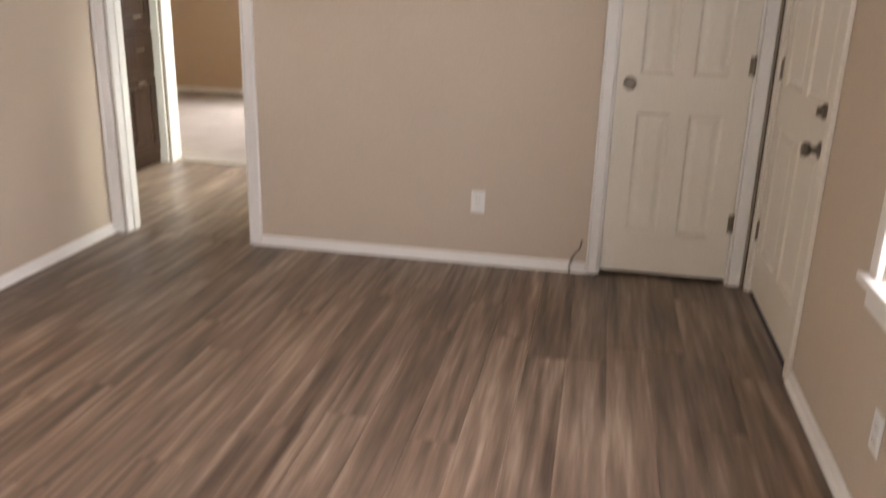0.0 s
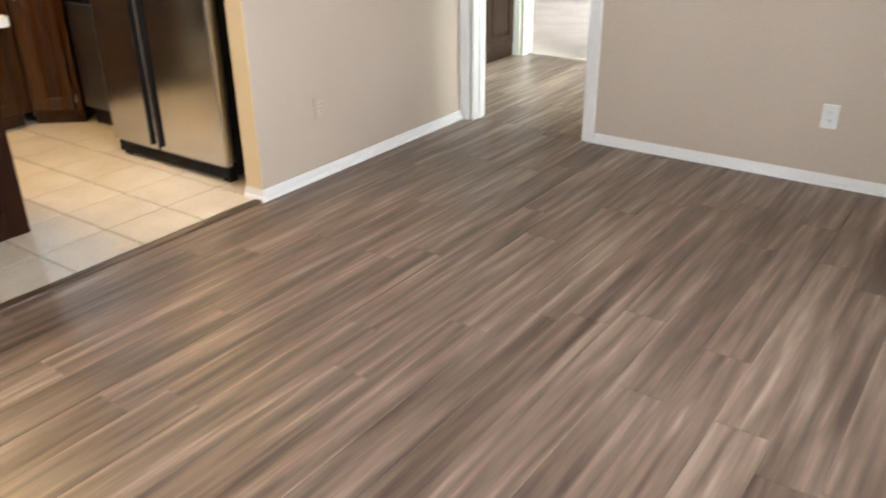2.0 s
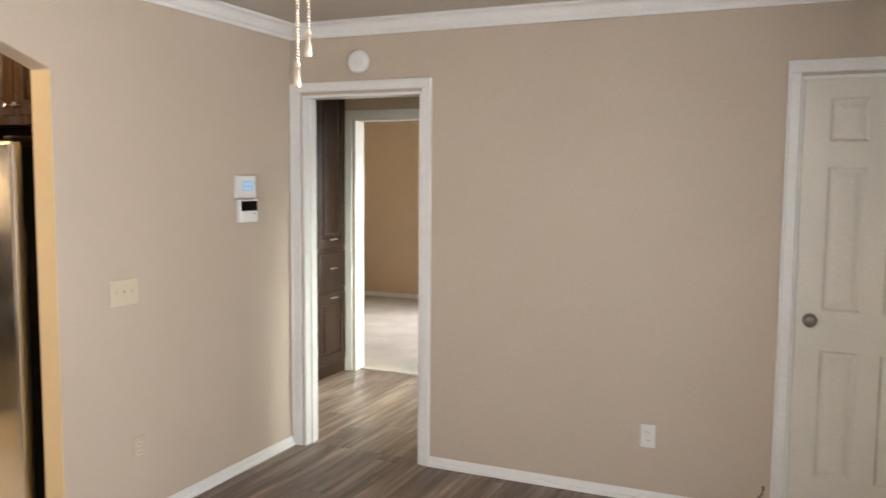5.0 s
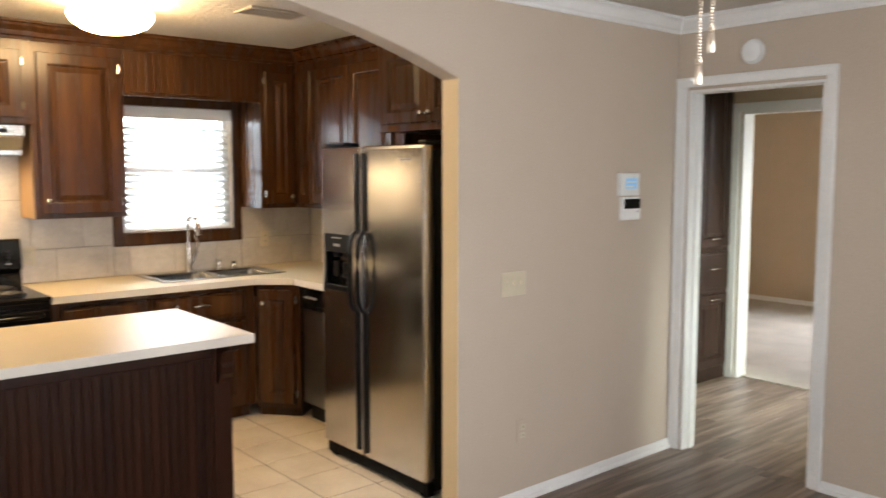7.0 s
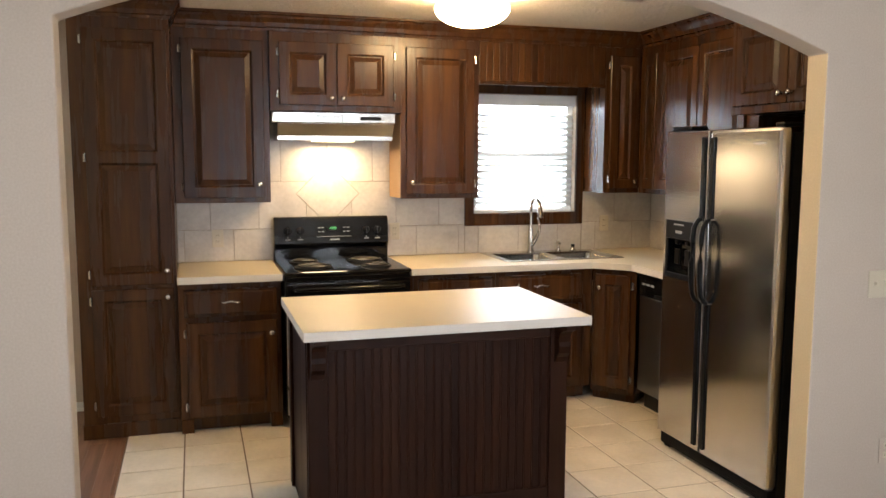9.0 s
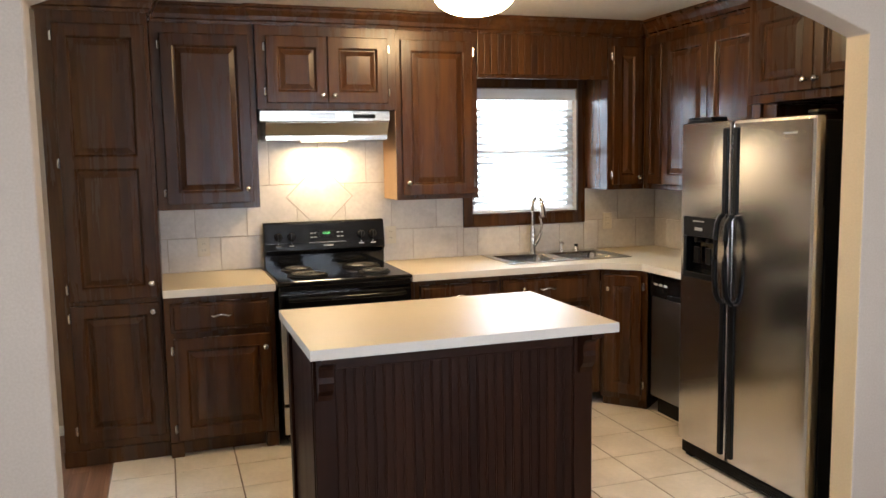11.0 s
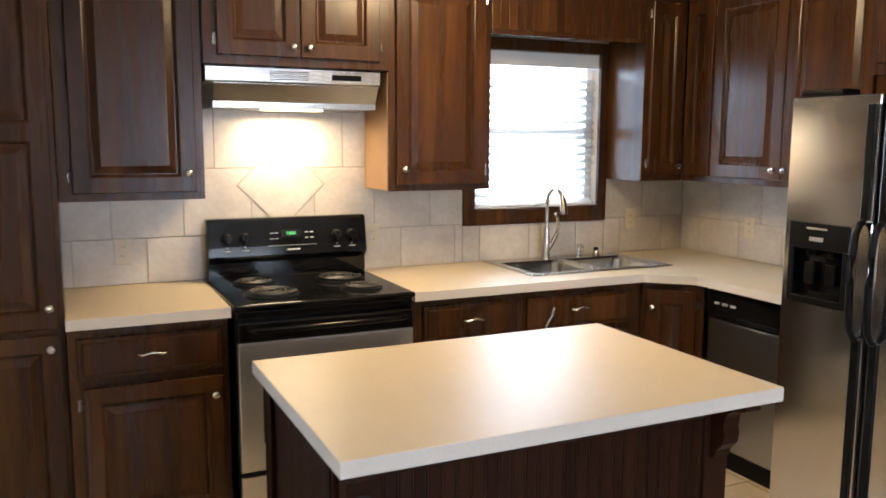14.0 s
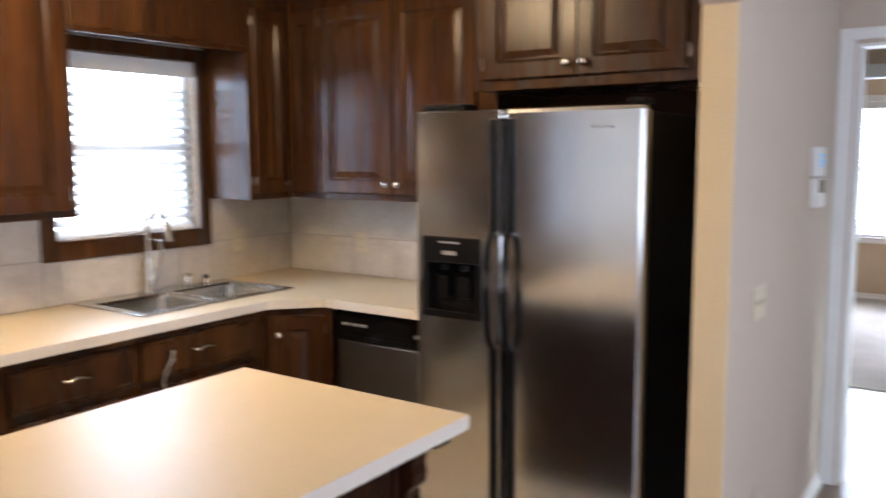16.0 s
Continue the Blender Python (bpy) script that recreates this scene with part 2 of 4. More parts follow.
def rings(bm, loops, close=True, caps=True):
    """Skin a row of vertex rings."""
    rows = [[bm.verts.new(p) for p in lp] for lp in loops]
    n = len(rows[0])
    for a, b in zip(rows, rows[1:]):
        for i in range(n if close else n - 1):
            j = (i + 1) % n
            bm.faces.new((a[i], a[j], b[j], b[i]))
    if caps and close:
        bm.faces.new(rows[0][::-1])
        bm.faces.new(rows[-1])


def lathe(bm, profile, m, seg=20):
    """Turn (radius, height) pairs round local z, laid by the matrix m."""
    loops = []
    for r, z in profile:
        loops.append([m @ Vector((max(r, 1e-4) * math.cos(a), max(r, 1e-4) * math.sin(a), z)) for a in (2 * math.pi * i / seg for i in range(seg))])
    rings(bm, loops)


def tube(bm, pts, radius, seg=8):
    pts = [Vector(p) for p in pts]
    loops = []
    for i, p in enumerate(pts):
        d = (pts[min(i + 1, len(pts) - 1)] - pts[max(i - 1, 0)]).normalized()
        q = d.to_track_quat("Z", "Y")
        r = radius[i] if isinstance(radius, (list, tuple)) else radius
        loops.append([p + q @ Vector((r * math.cos(a), r * math.sin(a), 0)) for a in (2 * math.pi * k / seg for k in range(seg))])
    rings(bm, loops)


def prism(bm, outline, axis, a, b):
    """Extrude a closed outline along one axis from a to b. The outline holds the other two coordinates in order."""
    def put(p, c):
        q = list(p)
        q.insert(axis, c)
        return bm.verts.new(q)
    lo, hi = [put(p, a) for p in outline], [put(p, b) for p in outline]
    n = len(outline)
    bm.faces.new(lo)
    bm.faces.new(hi[::-1])
    for i in range(n):
        j = (i + 1) % n
        bm.faces.new((lo[j], lo[i], hi[i], hi[j]))


def moulding(bm, profile, path, z0=0.0):
    """Sweep a profile of (distance from the wall, height) along a plan line, the room on its left side, with mitred corners."""
    pts = [Vector(p) for p in path]
    loops = []
    for i, p in enumerate(pts):
        ns = []
        for a, b in ((i - 1, i), (i, i + 1)):
            if a >= 0 and b < len(pts):
                d = (pts[b] - pts[a]).normalized()
                ns.append(Vector((-d.y, d.x)))
        n = sum(ns, Vector((0, 0)))
        n = n / n.dot(ns[0]) if len(ns) > 1 else ns[0]
        loops.append([(p.x + n.x * d, p.y + n.y * d, z0 + h) for d, h in profile])
    rings(bm, loops)


def make(name, bm, mat, parent=None, m=None, smooth=False, bevel=0.0, fix=True):
    if fix:
        bmesh.ops.recalc_face_normals(bm, faces=bm.faces[:])
    me = bpy.data.meshes.new(name)
    bm.to_mesh(me)
    bm.free()
    me.materials.append(mat)
    if smooth:
        for p in me.polygons:
            p.use_smooth = True
    ob = new(name, me)
    if m is not None:
        ob.matrix_basis = m
    if parent is not None:
        ob.parent = parent
    if bevel:
        b = ob.modifiers.new("bevel", "BEVEL")
        b.width, b.segments, b.limit_method, b.angle_limit = bevel, 2, "ANGLE", radians(40)
    if smooth:
        s = ob.modifiers.new("split", "EDGE_SPLIT")
        s.split_angle = radians(38)
    return ob


def boxes(name, rows, mat, parent=None, m=None, bevel=0.0):
    bm = bmesh.new()
    for r in rows:
        box(bm, *r)
    return make(name, bm, mat, parent, m, bevel=bevel, fix=False)


def each(name, rows, mat, parent, m=None, bevel=0.0):
    for r in rows:
        boxes(name, [r], mat, parent, m, bevel)


def root(name, m, label, category, group=""):
    ob = new(name)
    ob.matrix_basis = m
    return tagged(ob, label, category, group)


def structure(ob, label=""):
    return tagged(ob, label, kind="structure")


def text_part(name, words, size, mat, parent, m):
    c = bpy.data.curves.new(name, "FONT")
    c.body, c.size, c.align_x, c.align_y, c.extrude = words, size, "CENTER", "CENTER", 0.0004
    ob = new(name, c)
    ob.data.materials.append(mat)
    ob.matrix_basis = m
    ob.parent = parent
    return ob


def panel_front(bm, w, h, panels, t, steps):
    """A framed panel front: origin at the lower left, front at y = 0 facing -y, thickness t. panels: (u0, v0, u1, v1). steps: (inset, depth)."""
    us = sorted({0, w, *(p[0] for p in panels), *(p[2] for p in panels)})
    vs = sorted({0, h, *(p[1] for p in panels), *(p[3] for p in panels)})
    for u0, u1 in zip(us, us[1:]):
        for v0, v1 in zip(vs, vs[1:]):
            cu, cv = (u0 + u1) / 2, (v0 + v1) / 2
            if any(p[0] < cu < p[2] and p[1] < cv < p[3] for p in panels):
                continue
            bm.faces.new([bm.verts.new(q) for q in ((u0, 0, v0), (u1, 0, v0), (u1, 0, v1), (u0, 0, v1))])
    for u0, v0, u1, v1 in panels:
        loops = []
        for i, d in steps:
            loops.append([(u0 + i, d, v0 + i), (u1 - i, d, v0 + i), (u1 - i, d, v1 - i), (u0 + i, d, v1 - i)])
        rows = [[bm.verts.new(p) for p in lp] for lp in loops]
        for a, b in zip(rows, rows[1:]):
            for i in range(4):
                j = (i + 1) % 4
                bm.faces.new((a[i], a[j], b[j], b[i]))
        bm.faces.new(rows[-1])
    e = 0.003
    f = [bm.verts.new(q) for q in ((0, 0, 0), (w, 0, 0), (w, 0, h), (0, 0, h))]
    g = [bm.verts.new(q) for q in ((-e, e, -e), (w + e, e, -e), (w + e, e, h + e), (-e, e, h + e))]
    k = [bm.verts.new(q) for q in ((-e, t, -e), (w + e, t, -e), (w + e, t, h + e), (-e, t, h + e))]
    for a, b in ((f, g), (g, k)):
        for i in range(4):
            j = (i + 1) % 4
            bm.faces.new((a[j], a[i], b[i], b[j]))
    bm.faces.new(k[::-1])
    bmesh.ops.remove_doubles(bm, verts=bm.verts[:], dist=1e-5)


CAB_STEPS = [(0, 0), (0.006, 0.003), (0.012, 0.011), (0.018, 0.011), (0.046, 0.002)]
DOOR_STEPS = [(0, 0), (0.012, 0.009), (0.022, 0.009), (0.045, 0.003)]
FACE_X = Matrix.Rotation(radians(90), 4, "Z")   # turns a front that faces -y so that it faces +x


# ---- the shell of the house ----
CEIL = 2.44
structure(boxes("ground", [(-60, -60, -0.45, 60, 60, -0.35)], M_GROUND), "green lawn around the house")
structure(boxes("floor_slab", [(-3.6, -4.75, -0.2, 3.6, 7.3, -0.012)], M_UNDER), "dark underlay below the flooring")


def wall(name, rows, mat=M_WALL, label="beige painted plaster wall with fine texture"):
    return structure(boxes(name, rows, mat), label)


# wall between living room and kitchen, with a wide flat arch
def arch_wall():
    bm = bmesh.new()
    y0, y1, spring, rise = -2.775, 0.0, 2.0, 0.26
    c = (y1 - y0) / 2
    r = (c * c + rise * rise) / (2 * rise)
    line = [(-4.6, 0), (y0, 0), (y0, spring)]
    for i in range(1, 32):
        y = y0 + (y1 - y0) * i / 32
        line.append((y, spring + math.sqrt(r * r - (y - y0 - c) ** 2) - (r - rise)))
    line += [(y1, spring), (y1, 0), (1.644, 0), (1.644, CEIL), (-4.6, CEIL)]
    prism(bm, line, 0, -0.112, 0.0)
    ob = make("wall_arch", bm, M_WALL, bevel=0.006)
    ob.data.materials.append(M_WALL_LAMPLIT)      # lamp warmth painted on the reveal and the kitchen side beside the refrigerator
    for p in ob.data.polygons:
        if p.normal.y < -0.98 or p.normal.x < -0.5:
            p.material_index = 1
    return structure(ob, "beige textured wall with a wide flat arch")


arch_wall()
wall("wall_end", [(-0.112, 1.644, 0, 0.075, 1.76, CEIL), (0.075, 1.644, 2.045, 0.835, 1.76, CEIL), (0.835, 1.644, 0, 2.695, 1.76, CEIL),
                  (2.695, 1.644, 2.045, 3.325, 1.76, CEIL), (3.325, 1.644, 0, 3.54, 1.76, CEIL)])
wall("wall_street", [(3.42, -4.6, 0, 3.54, -1.61, CEIL), (3.42, -1.61, 0, 3.54, -0.11, 0.66), (3.42, -1.61, 2.08, 3.54, -0.11, CEIL),
                     (3.42, -0.11, 0, 3.54, 0.655, CEIL), (3.42, 0.655, 2.045, 3.54, 1.575, CEIL), (3.42, 1.575, 0, 3.54, 1.644, CEIL)])
wall("wall_south", [(-2.86, -4.72, 0, 0.75, -4.6, CEIL), (0.75, -4.72, 0, 2.65, -4.6, 0.65), (0.75, -4.72, 2.05, 2.65, -4.6, CEIL), (2.65, -4.72, 0, 3.54, -4.6, CEIL)])
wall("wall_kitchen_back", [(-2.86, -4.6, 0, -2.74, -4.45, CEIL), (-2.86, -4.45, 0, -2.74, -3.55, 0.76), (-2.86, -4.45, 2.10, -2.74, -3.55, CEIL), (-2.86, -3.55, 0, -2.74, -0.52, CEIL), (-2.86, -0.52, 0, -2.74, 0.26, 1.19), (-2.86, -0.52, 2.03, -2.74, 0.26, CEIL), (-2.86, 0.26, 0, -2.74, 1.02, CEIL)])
wall("wall_kitchen_side", [(-2.74, 0.9, 0, -0.112, 1.02, CEIL)], M_WALL_LAMPLIT, "kitchen side wall in lamp-warmed cream")
wall("wall_hall_left", [(-1.34, 1.76, 0, -1.22, 3.40, CEIL)])
wall("wall_hall_near", [(-1.34, 1.65, 0, -0.112, 1.76, CEIL)])
wall("wall_hall_right", [(1.78, 1.76, 0, 1.90, 2.15, CEIL), (1.78, 2.15, 0, 1.90, 2.95, 0.8), (1.78, 2.15, 2.0, 1.90, 2.95, CEIL), (1.78, 2.95, 0, 1.90, 3.40, CEIL)])
wall("wall_hall_far", [(-1.34, 3.40, 0, -0.60, 3.52, CEIL), (-0.60, 3.40, 2.045, 0.23, 3.52, CEIL), (0.23, 3.40, 0, 2.3, 3.52, CEIL)], M_BEDWALL, "tan painted hall wall")
wall("wall_bedroom_far", [(-3.5, 7.15, 0, -0.95, 7.27, CEIL), (-0.95, 7.15, 0, 0.85, 7.27, 0.66), (-0.95, 7.15, 2.08, 0.85, 7.27, CEIL), (0.85, 7.15, 0, 2.3, 7.27, CEIL)], M_BEDWALL, "tan painted bedroom wall")
wall("wall_bedroom_left", [(-3.5, 3.40, 0, -3.38, 7.15, CEIL)], M_BEDWALL, "tan painted bedroom wall")
wall("wall_bedroom_near", [(-3.38, 3.40, 0, -1.34, 3.52, CEIL)], M_BEDWALL, "tan painted bedroom wall")
wall("wall_bedroom_right", [(2.18, 3.52, 0, 2.3, 7.15, CEIL)], M_BEDWALL, "tan painted bedroom wall")
wall("wall_closet_back", [(2.5, 2.3, 0, 3.54, 2.4, CEIL), (2.5, 1.76, 0, 2.6, 2.3, CEIL), (3.44, 1.76, 0, 3.54, 2.3, CEIL)])

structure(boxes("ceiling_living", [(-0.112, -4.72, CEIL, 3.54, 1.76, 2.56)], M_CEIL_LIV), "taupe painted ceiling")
structure(boxes("ceiling_kitchen", [(-2.86, -4.72, CEIL, -0.113, 1.02, 2.56)], M_CEIL), "cream stippled kitchen ceiling")
structure(boxes("ceiling_hall", [(-1.34, 1.761, CEIL, 1.90, 3.40, 2.56)], M_CEIL), "cream hall ceiling")
structure(boxes("ceiling_closet", [(2.5, 1.761, CEIL, 3.54, 2.4, 2.56)], M_CEIL), "cream closet ceiling")
structure(boxes("ceiling_bedroom", [(-3.5, 3.401, CEIL, 2.3, 7.27, 2.57)], M_CEIL), "cream bedroom ceiling")
structure(boxes("carpet_bedroom", [(-3.38, 3.46, -0.01, 2.18, 7.15, 0.010)], M_CARPET), "pale beige bedroom carpet")

# mouldings
CROWN = [(0.001, -0.001), (0.001, -0.082), (0.012, -0.082), (0.016, -0.068), (0.027, -0.058), (0.046, -0.027), (0.055, -0.020), (0.068, -0.015), (0.068, -0.001)]
BASE = [(0.0005, 0.001), (0.0005, 0.054), (0.005, 0.054), (0.008, 0.046), (0.010, 0.036), (0.011, 0.022), (0.020, 0.016), (0.023, 0.001)]


def trim(name, profile, path, z, label, mat=M_TRIM):
    bm = bmesh.new()
    moulding(bm, profile, path, z)
    return structure(make(name, bm, mat), label)


trim("crown_moulding", CROWN, [(3.42, -4.6), (3.42, 1.644), (0, 1.644), (0, -4.6)], CEIL, "white painted crown moulding")
trim("baseboard", BASE, [(0, 1.643), (0, 0), (-0.112, 0)], 0, "white painted baseboard with shoe moulding")
trim("baseboard", BASE, [(2.632, 1.644), (0.895, 1.644)], 0, "white painted baseboard with shoe moulding")
trim("baseboard", BASE, [(3.42, -4.6), (3.42, 0.59)], 0, "white painted baseboard with shoe moulding")
trim("baseboard", BASE, [(-0.112, -2.775), (0, -2.775), (0, -4.6), (3.42, -4.6)], 0, "white painted baseboard with shoe moulding")
trim("baseboard", BASE, [(-2.74, -3.03), (-2.74, -4.6), (-0.112, -4.6)], 0, "white painted baseboard with shoe moulding")
trim("baseboard", BASE, [(2.18, 7.15), (-3.38, 7.15), (-3.38, 3.52)], 0.01, "white painted bedroom baseboard")


def casing(name, mats, parts, label):
    ob = boxes(name, parts, mats, bevel=0.004)
    return structure(ob, label)


# hall doorway: jamb lining and casing
casing("trim_hall_door", M_TRIM, [
    (0.004, 1.626, 0, 0.066, 1.6435, 2.062), (0.838, 1.626, 0, 0.892, 1.6435, 2.062), (0.004, 1.625, 2.062, 0.892, 1.6435, 2.112),
    (0.004, 1.618, 0, 0.018, 1.626, 2.112), (0.878, 1.618, 0, 0.892, 1.626, 2.112), (0.018, 1.618, 2.098, 0.878, 1.625, 2.112),
    (0.0755, 1.636, 0, 0.092, 1.764, 2.03), (0.818, 1.636, 0, 0.8345, 1.764, 2.03), (0.0755, 1.636, 2.03, 0.8345, 1.764, 2.0445),
    (0.092, 1.69, 0, 0.102, 1.73, 2.03), (0.808, 1.69, 0, 0.818, 1.73, 2.03)], "white painted door casing around the hall doorway")
casing("trim_closet_door", M_TRIM, [
    (2.634, 1.626, 0, 2.690, 1.6435, 2.058), (3.330, 1.626, 0, 3.386, 1.6435, 2.058), (2.634, 1.625, 2.058, 3.386, 1.6435, 2.112),
    (2.634, 1.618, 0, 2.646, 1.626, 2.112), (2.646, 1.618, 2.10, 3.374, 1.625, 2.112),
    (2.690, 1.640, 0, 2.703, 1.76, 2.03), (3.317, 1.640, 0, 3.330, 1.76, 2.03), (2.690, 1.640, 2.03, 3.330, 1.76, 2.045)], "white painted closet door casing")
casing("trim_entry_door", M_DOOR, [
    (3.402, 0.59, 0, 3.4195, 0.650, 2.06), (3.402, 1.580, 0, 3.4195, 1.635, 2.06), (3.401, 0.59, 2.06, 3.4195, 1.635, 2.11),
    (3.412, 0.650, 0, 3.52, 0.664, 2.03), (3.412, 1.566, 0, 3.52, 1.580, 2.03), (3.412, 0.650, 2.03, 3.52, 1.580, 2.045)], "cream painted entry door casing")
# dark strip that paints the shade in the corner beside the entry door
casing("trim_door_seal", M_STRIP, [(3.397, 1.612, 0.0, 3.4015, 1.630, 2.06)], "dark brown strip standing for the shade in the corner by the entry door")
casing("trim_bedroom_door", M_TRIM, [
    (-0.735, 3.381, 0, -0.618, 3.3995, 2.10), (0.25, 3.381, 0, 0.33, 3.3995, 2.10), (-0.735, 3.380, 2.10 - 0.055, 0.33, 3.381, 2.112),
    (-0.618, 3.382, 2.05, 0.25, 3.3995, 2.10), (-0.60, 3.39, 0, -0.585, 3.53, 2.03), (0.215, 3.39, 0, 0.23, 3.53, 2.03), (-0.60, 3.39, 2.03, 0.23, 3.53, 2.045)],
    "white painted bedroom door casing")


# windows
def window(name, m, w, h, label, depth=0.12, mat=M_TRIM):
    """Frame and panes in an opening; local x along the wall, z up, -y into the room, origin at the lower left corner."""
    r = structure(new(name), label)
    r.matrix_basis = m
    f = 0.045
    boxes("frame", [(0, 0.05, 0, f, depth, h), (w - f, 0.05, 0, w, depth, h), (f, 0.05, 0, w - f, depth, f), (f, 0.05, h - f, w - f, depth, h),
                    (f, 0.06, h / 2 - 0.02, w - f, depth - 0.01, h / 2 + 0.02)], mat, r, bevel=0.004)
    for z0, z1 in ((f, h / 2 - 0.02), (h / 2 + 0.02, h - f)):
        p = boxes("pane", [(f, 0.085, z0, w - f, 0.091, z1)], M_GLASS, r)
        p.visible_shadow = False
    return r


def blind(m, w, h, label, pitch=0.044, tilt=38):
    r = root("window_blind", m, label, "blind")
    boxes("headrail", [(0, -0.02, h - 0.075, w, -0.008, h), (0.004, -0.008, h - 0.05, w - 0.004, 0.03, h - 0.004)], M_PLASTW, r, bevel=0.003)
    bm = bmesh.new()
    prof = [(-0.025, -0.0012), (-0.012, 0.0012), (0, 0.002), (0.012, 0.0012), (0.025, -0.0012), (0.012, -0.0008), (0, 0), (-0.012, -0.0008)]
    prism(bm, prof, 0, 0.006, w - 0.006)
    first = make("slat", bm, M_SLAT, r, smooth=True)
    n = int((h - 0.09) / pitch)
    for i in range(n):
        s = first if i == 0 else new("slat", first.data)
        s.parent = r
        s.matrix_basis = pose(0, 0.018, 0.03 + i * pitch, tilt + random.uniform(-2, 2))
    boxes("bottom_rail", [(0.004, 0.0, 0.002, w - 0.004, 0.034, 0.014)], M_PLASTW, r, bevel=0.003)
    for u in (0.12, w / 2, w - 0.12):
        bm = bmesh.new()
        tube(bm, [(u, -0.011, 0.01), (u, -0.011, h - 0.05)], 0.0012, 5)
        make("cord", bm, M_PLASTW, r)
    return r


TO_X = FACE_X
window("window_1", pose(-2.74, -0.52, 1.19) @ TO_X, 0.78, 0.84, "white kitchen window")
window("window_2", pose(3.42, -0.11, 0.66, 0, 0, -90), 1.5, 1.42, "white living room window")
window("window_3", pose(2.65, -4.6, 0.65, 0, 0, 180), 1.9, 1.40, "unseen white window behind the walker, added for fill light")
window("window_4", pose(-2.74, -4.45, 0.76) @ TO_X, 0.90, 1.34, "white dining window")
window("window_5", pose(-0.95, 7.15, 0.66), 1.8, 1.42, "white bedroom window")
window("window_6", pose(1.78, 2.95, 0.8, 0, 0, -90), 0.8, 1.2, "white hall window")
blind(pose(-2.752, -0.512, 1.195) @ TO_X, 0.764, 0.83, "white slatted blind lowered over the kitchen window", 0.044, 30)
blind(pose(-0.945, 7.16, 0.665), 1.79, 1.41, "white slatted blind lowered over the bedroom window", 0.044, 30)
casing("trim_window_living", M_TRIM, [
    (3.400, -0.11, 0.662, 3.4195, -0.05, 2.14), (3.400, -1.67, 0.662, 3.4195, -1.61, 2.14), (3.400, -1.61, 2.08, 3.4195, -0.11, 2.14),
    (3.375, -1.69, 0.635, 3.47, -0.03, 0.662), (3.400, -1.66, 0.57, 3.4195, -0.06, 0.635)], "white painted window casing and sill")
casing("trim_window_kitchen", M_CAB, [
    (-2.7395, -0.585, 1.11, -2.715, -0.52, 2.09), (-2.7395, 0.26, 1.11, -2.715, 0.318, 2.09), (-2.7395, -0.52, 2.03, -2.715, 0.26, 2.09),
    (-2.7395, -0.52, 1.11, -2.715, 0.26, 1.19), (-2.76, -0.52, 1.186, -2.708, 0.26, 1.198)], "dark stained wooden window casing")
casing("trim_window_bedroom", M_TRIM, [(-1.01, 7.13, 0.60, -0.95, 7.1495, 2.14), (0.85, 7.13, 0.60, 0.91, 7.1495, 2.14), (-0.95, 7.13, 2.08, 0.85, 7.1495, 2.14), (-0.95, 7.12, 0.60, 0.85, 7.1495, 0.66)],
       "white painted bedroom window casing")


# ---- doors ----
def knob_at(parent, u, v, mat, big=1.0, name="knob"):
    bm = bmesh.new()
    m = pose(u, 0, v, 90)
    lathe(bm, [(0.030 * big, 0), (0.031 * big, 0.004), (0.014 * big, 0.008), (0.011 * big, 0.028), (0.024 * big, 0.036), (0.029 * big, 0.048), (0.024 * big, 0.060), (0.008, 0.064), (0, 0.064)], m)
    return make(name, bm, mat, parent, smooth=True)


def six_panel_door(name, m, w, h, mat, label, hinge_right=True, deadbolt=False, knob_v=0.95, knob_u=0.06):
    r = root(name, m, label, "door")
    s, c = 0.105, 0.085
    a, b = s, (w - c) / 2
    cols = [(a, b), (w - b, w - a)]
    rows = [(0.21, 0.80), (0.98, 1.62), (1.73, 1.92)]
    bm = bmesh.new()
    panel_front(bm, w, h, [(u0, v0, u1, v1) for u0, u1 in cols for v0, v1 in rows], 0.036, DOOR_STEPS)
    leaf = make("leaf", bm, mat, r)
    leaf.location.z = 0.014
    knob_at(r, knob_u, knob_v, M_DARKMETAL)
    if deadbolt:
        bm = bmesh.new()
        lathe(bm, [(0.028, 0), (0.028, 0.010), (0.022, 0.014), (0, 0.014)], pose(knob_u, 0, knob_v + 0.14, 90))
        box(bm, knob_u - 0.006, -0.032, knob_v + 0.125, knob_u + 0.006, -0.012, knob_v + 0.155)
        make("deadbolt", bm, M_DARKMETAL, r)
    hu = w + 0.002 if hinge_right else -0.002
    for v in (0.30, 1.05, 1.86):
        bm = bmesh.new()
        lathe(bm, [(0.006, 0), (0.006, 0.09), (0.004, 0.094), (0, 0.094)], pose(hu, -0.006, v - 0.045), 10)
        box(bm, hu - 0.022, -0.002, v - 0.043, hu - 0.004, 0.001, v + 0.043)
        make("hinge", bm, M_DARKMETAL, r)
    return r


six_panel_door("closet_door", pose(2.706, 1.648, 0.012), 0.608, 2.008, M_DOOR, "cream six-panel closet door, closed, with dark knob")
six_panel_door("entry_door", pose(3.424, 1.563, 0.012, 0, 0, -90), 0.896, 2.008, M_DOOR, "cream six-panel entry door, closed, with deadbolt", False, True, 0.84, 0.896 - 0.085)


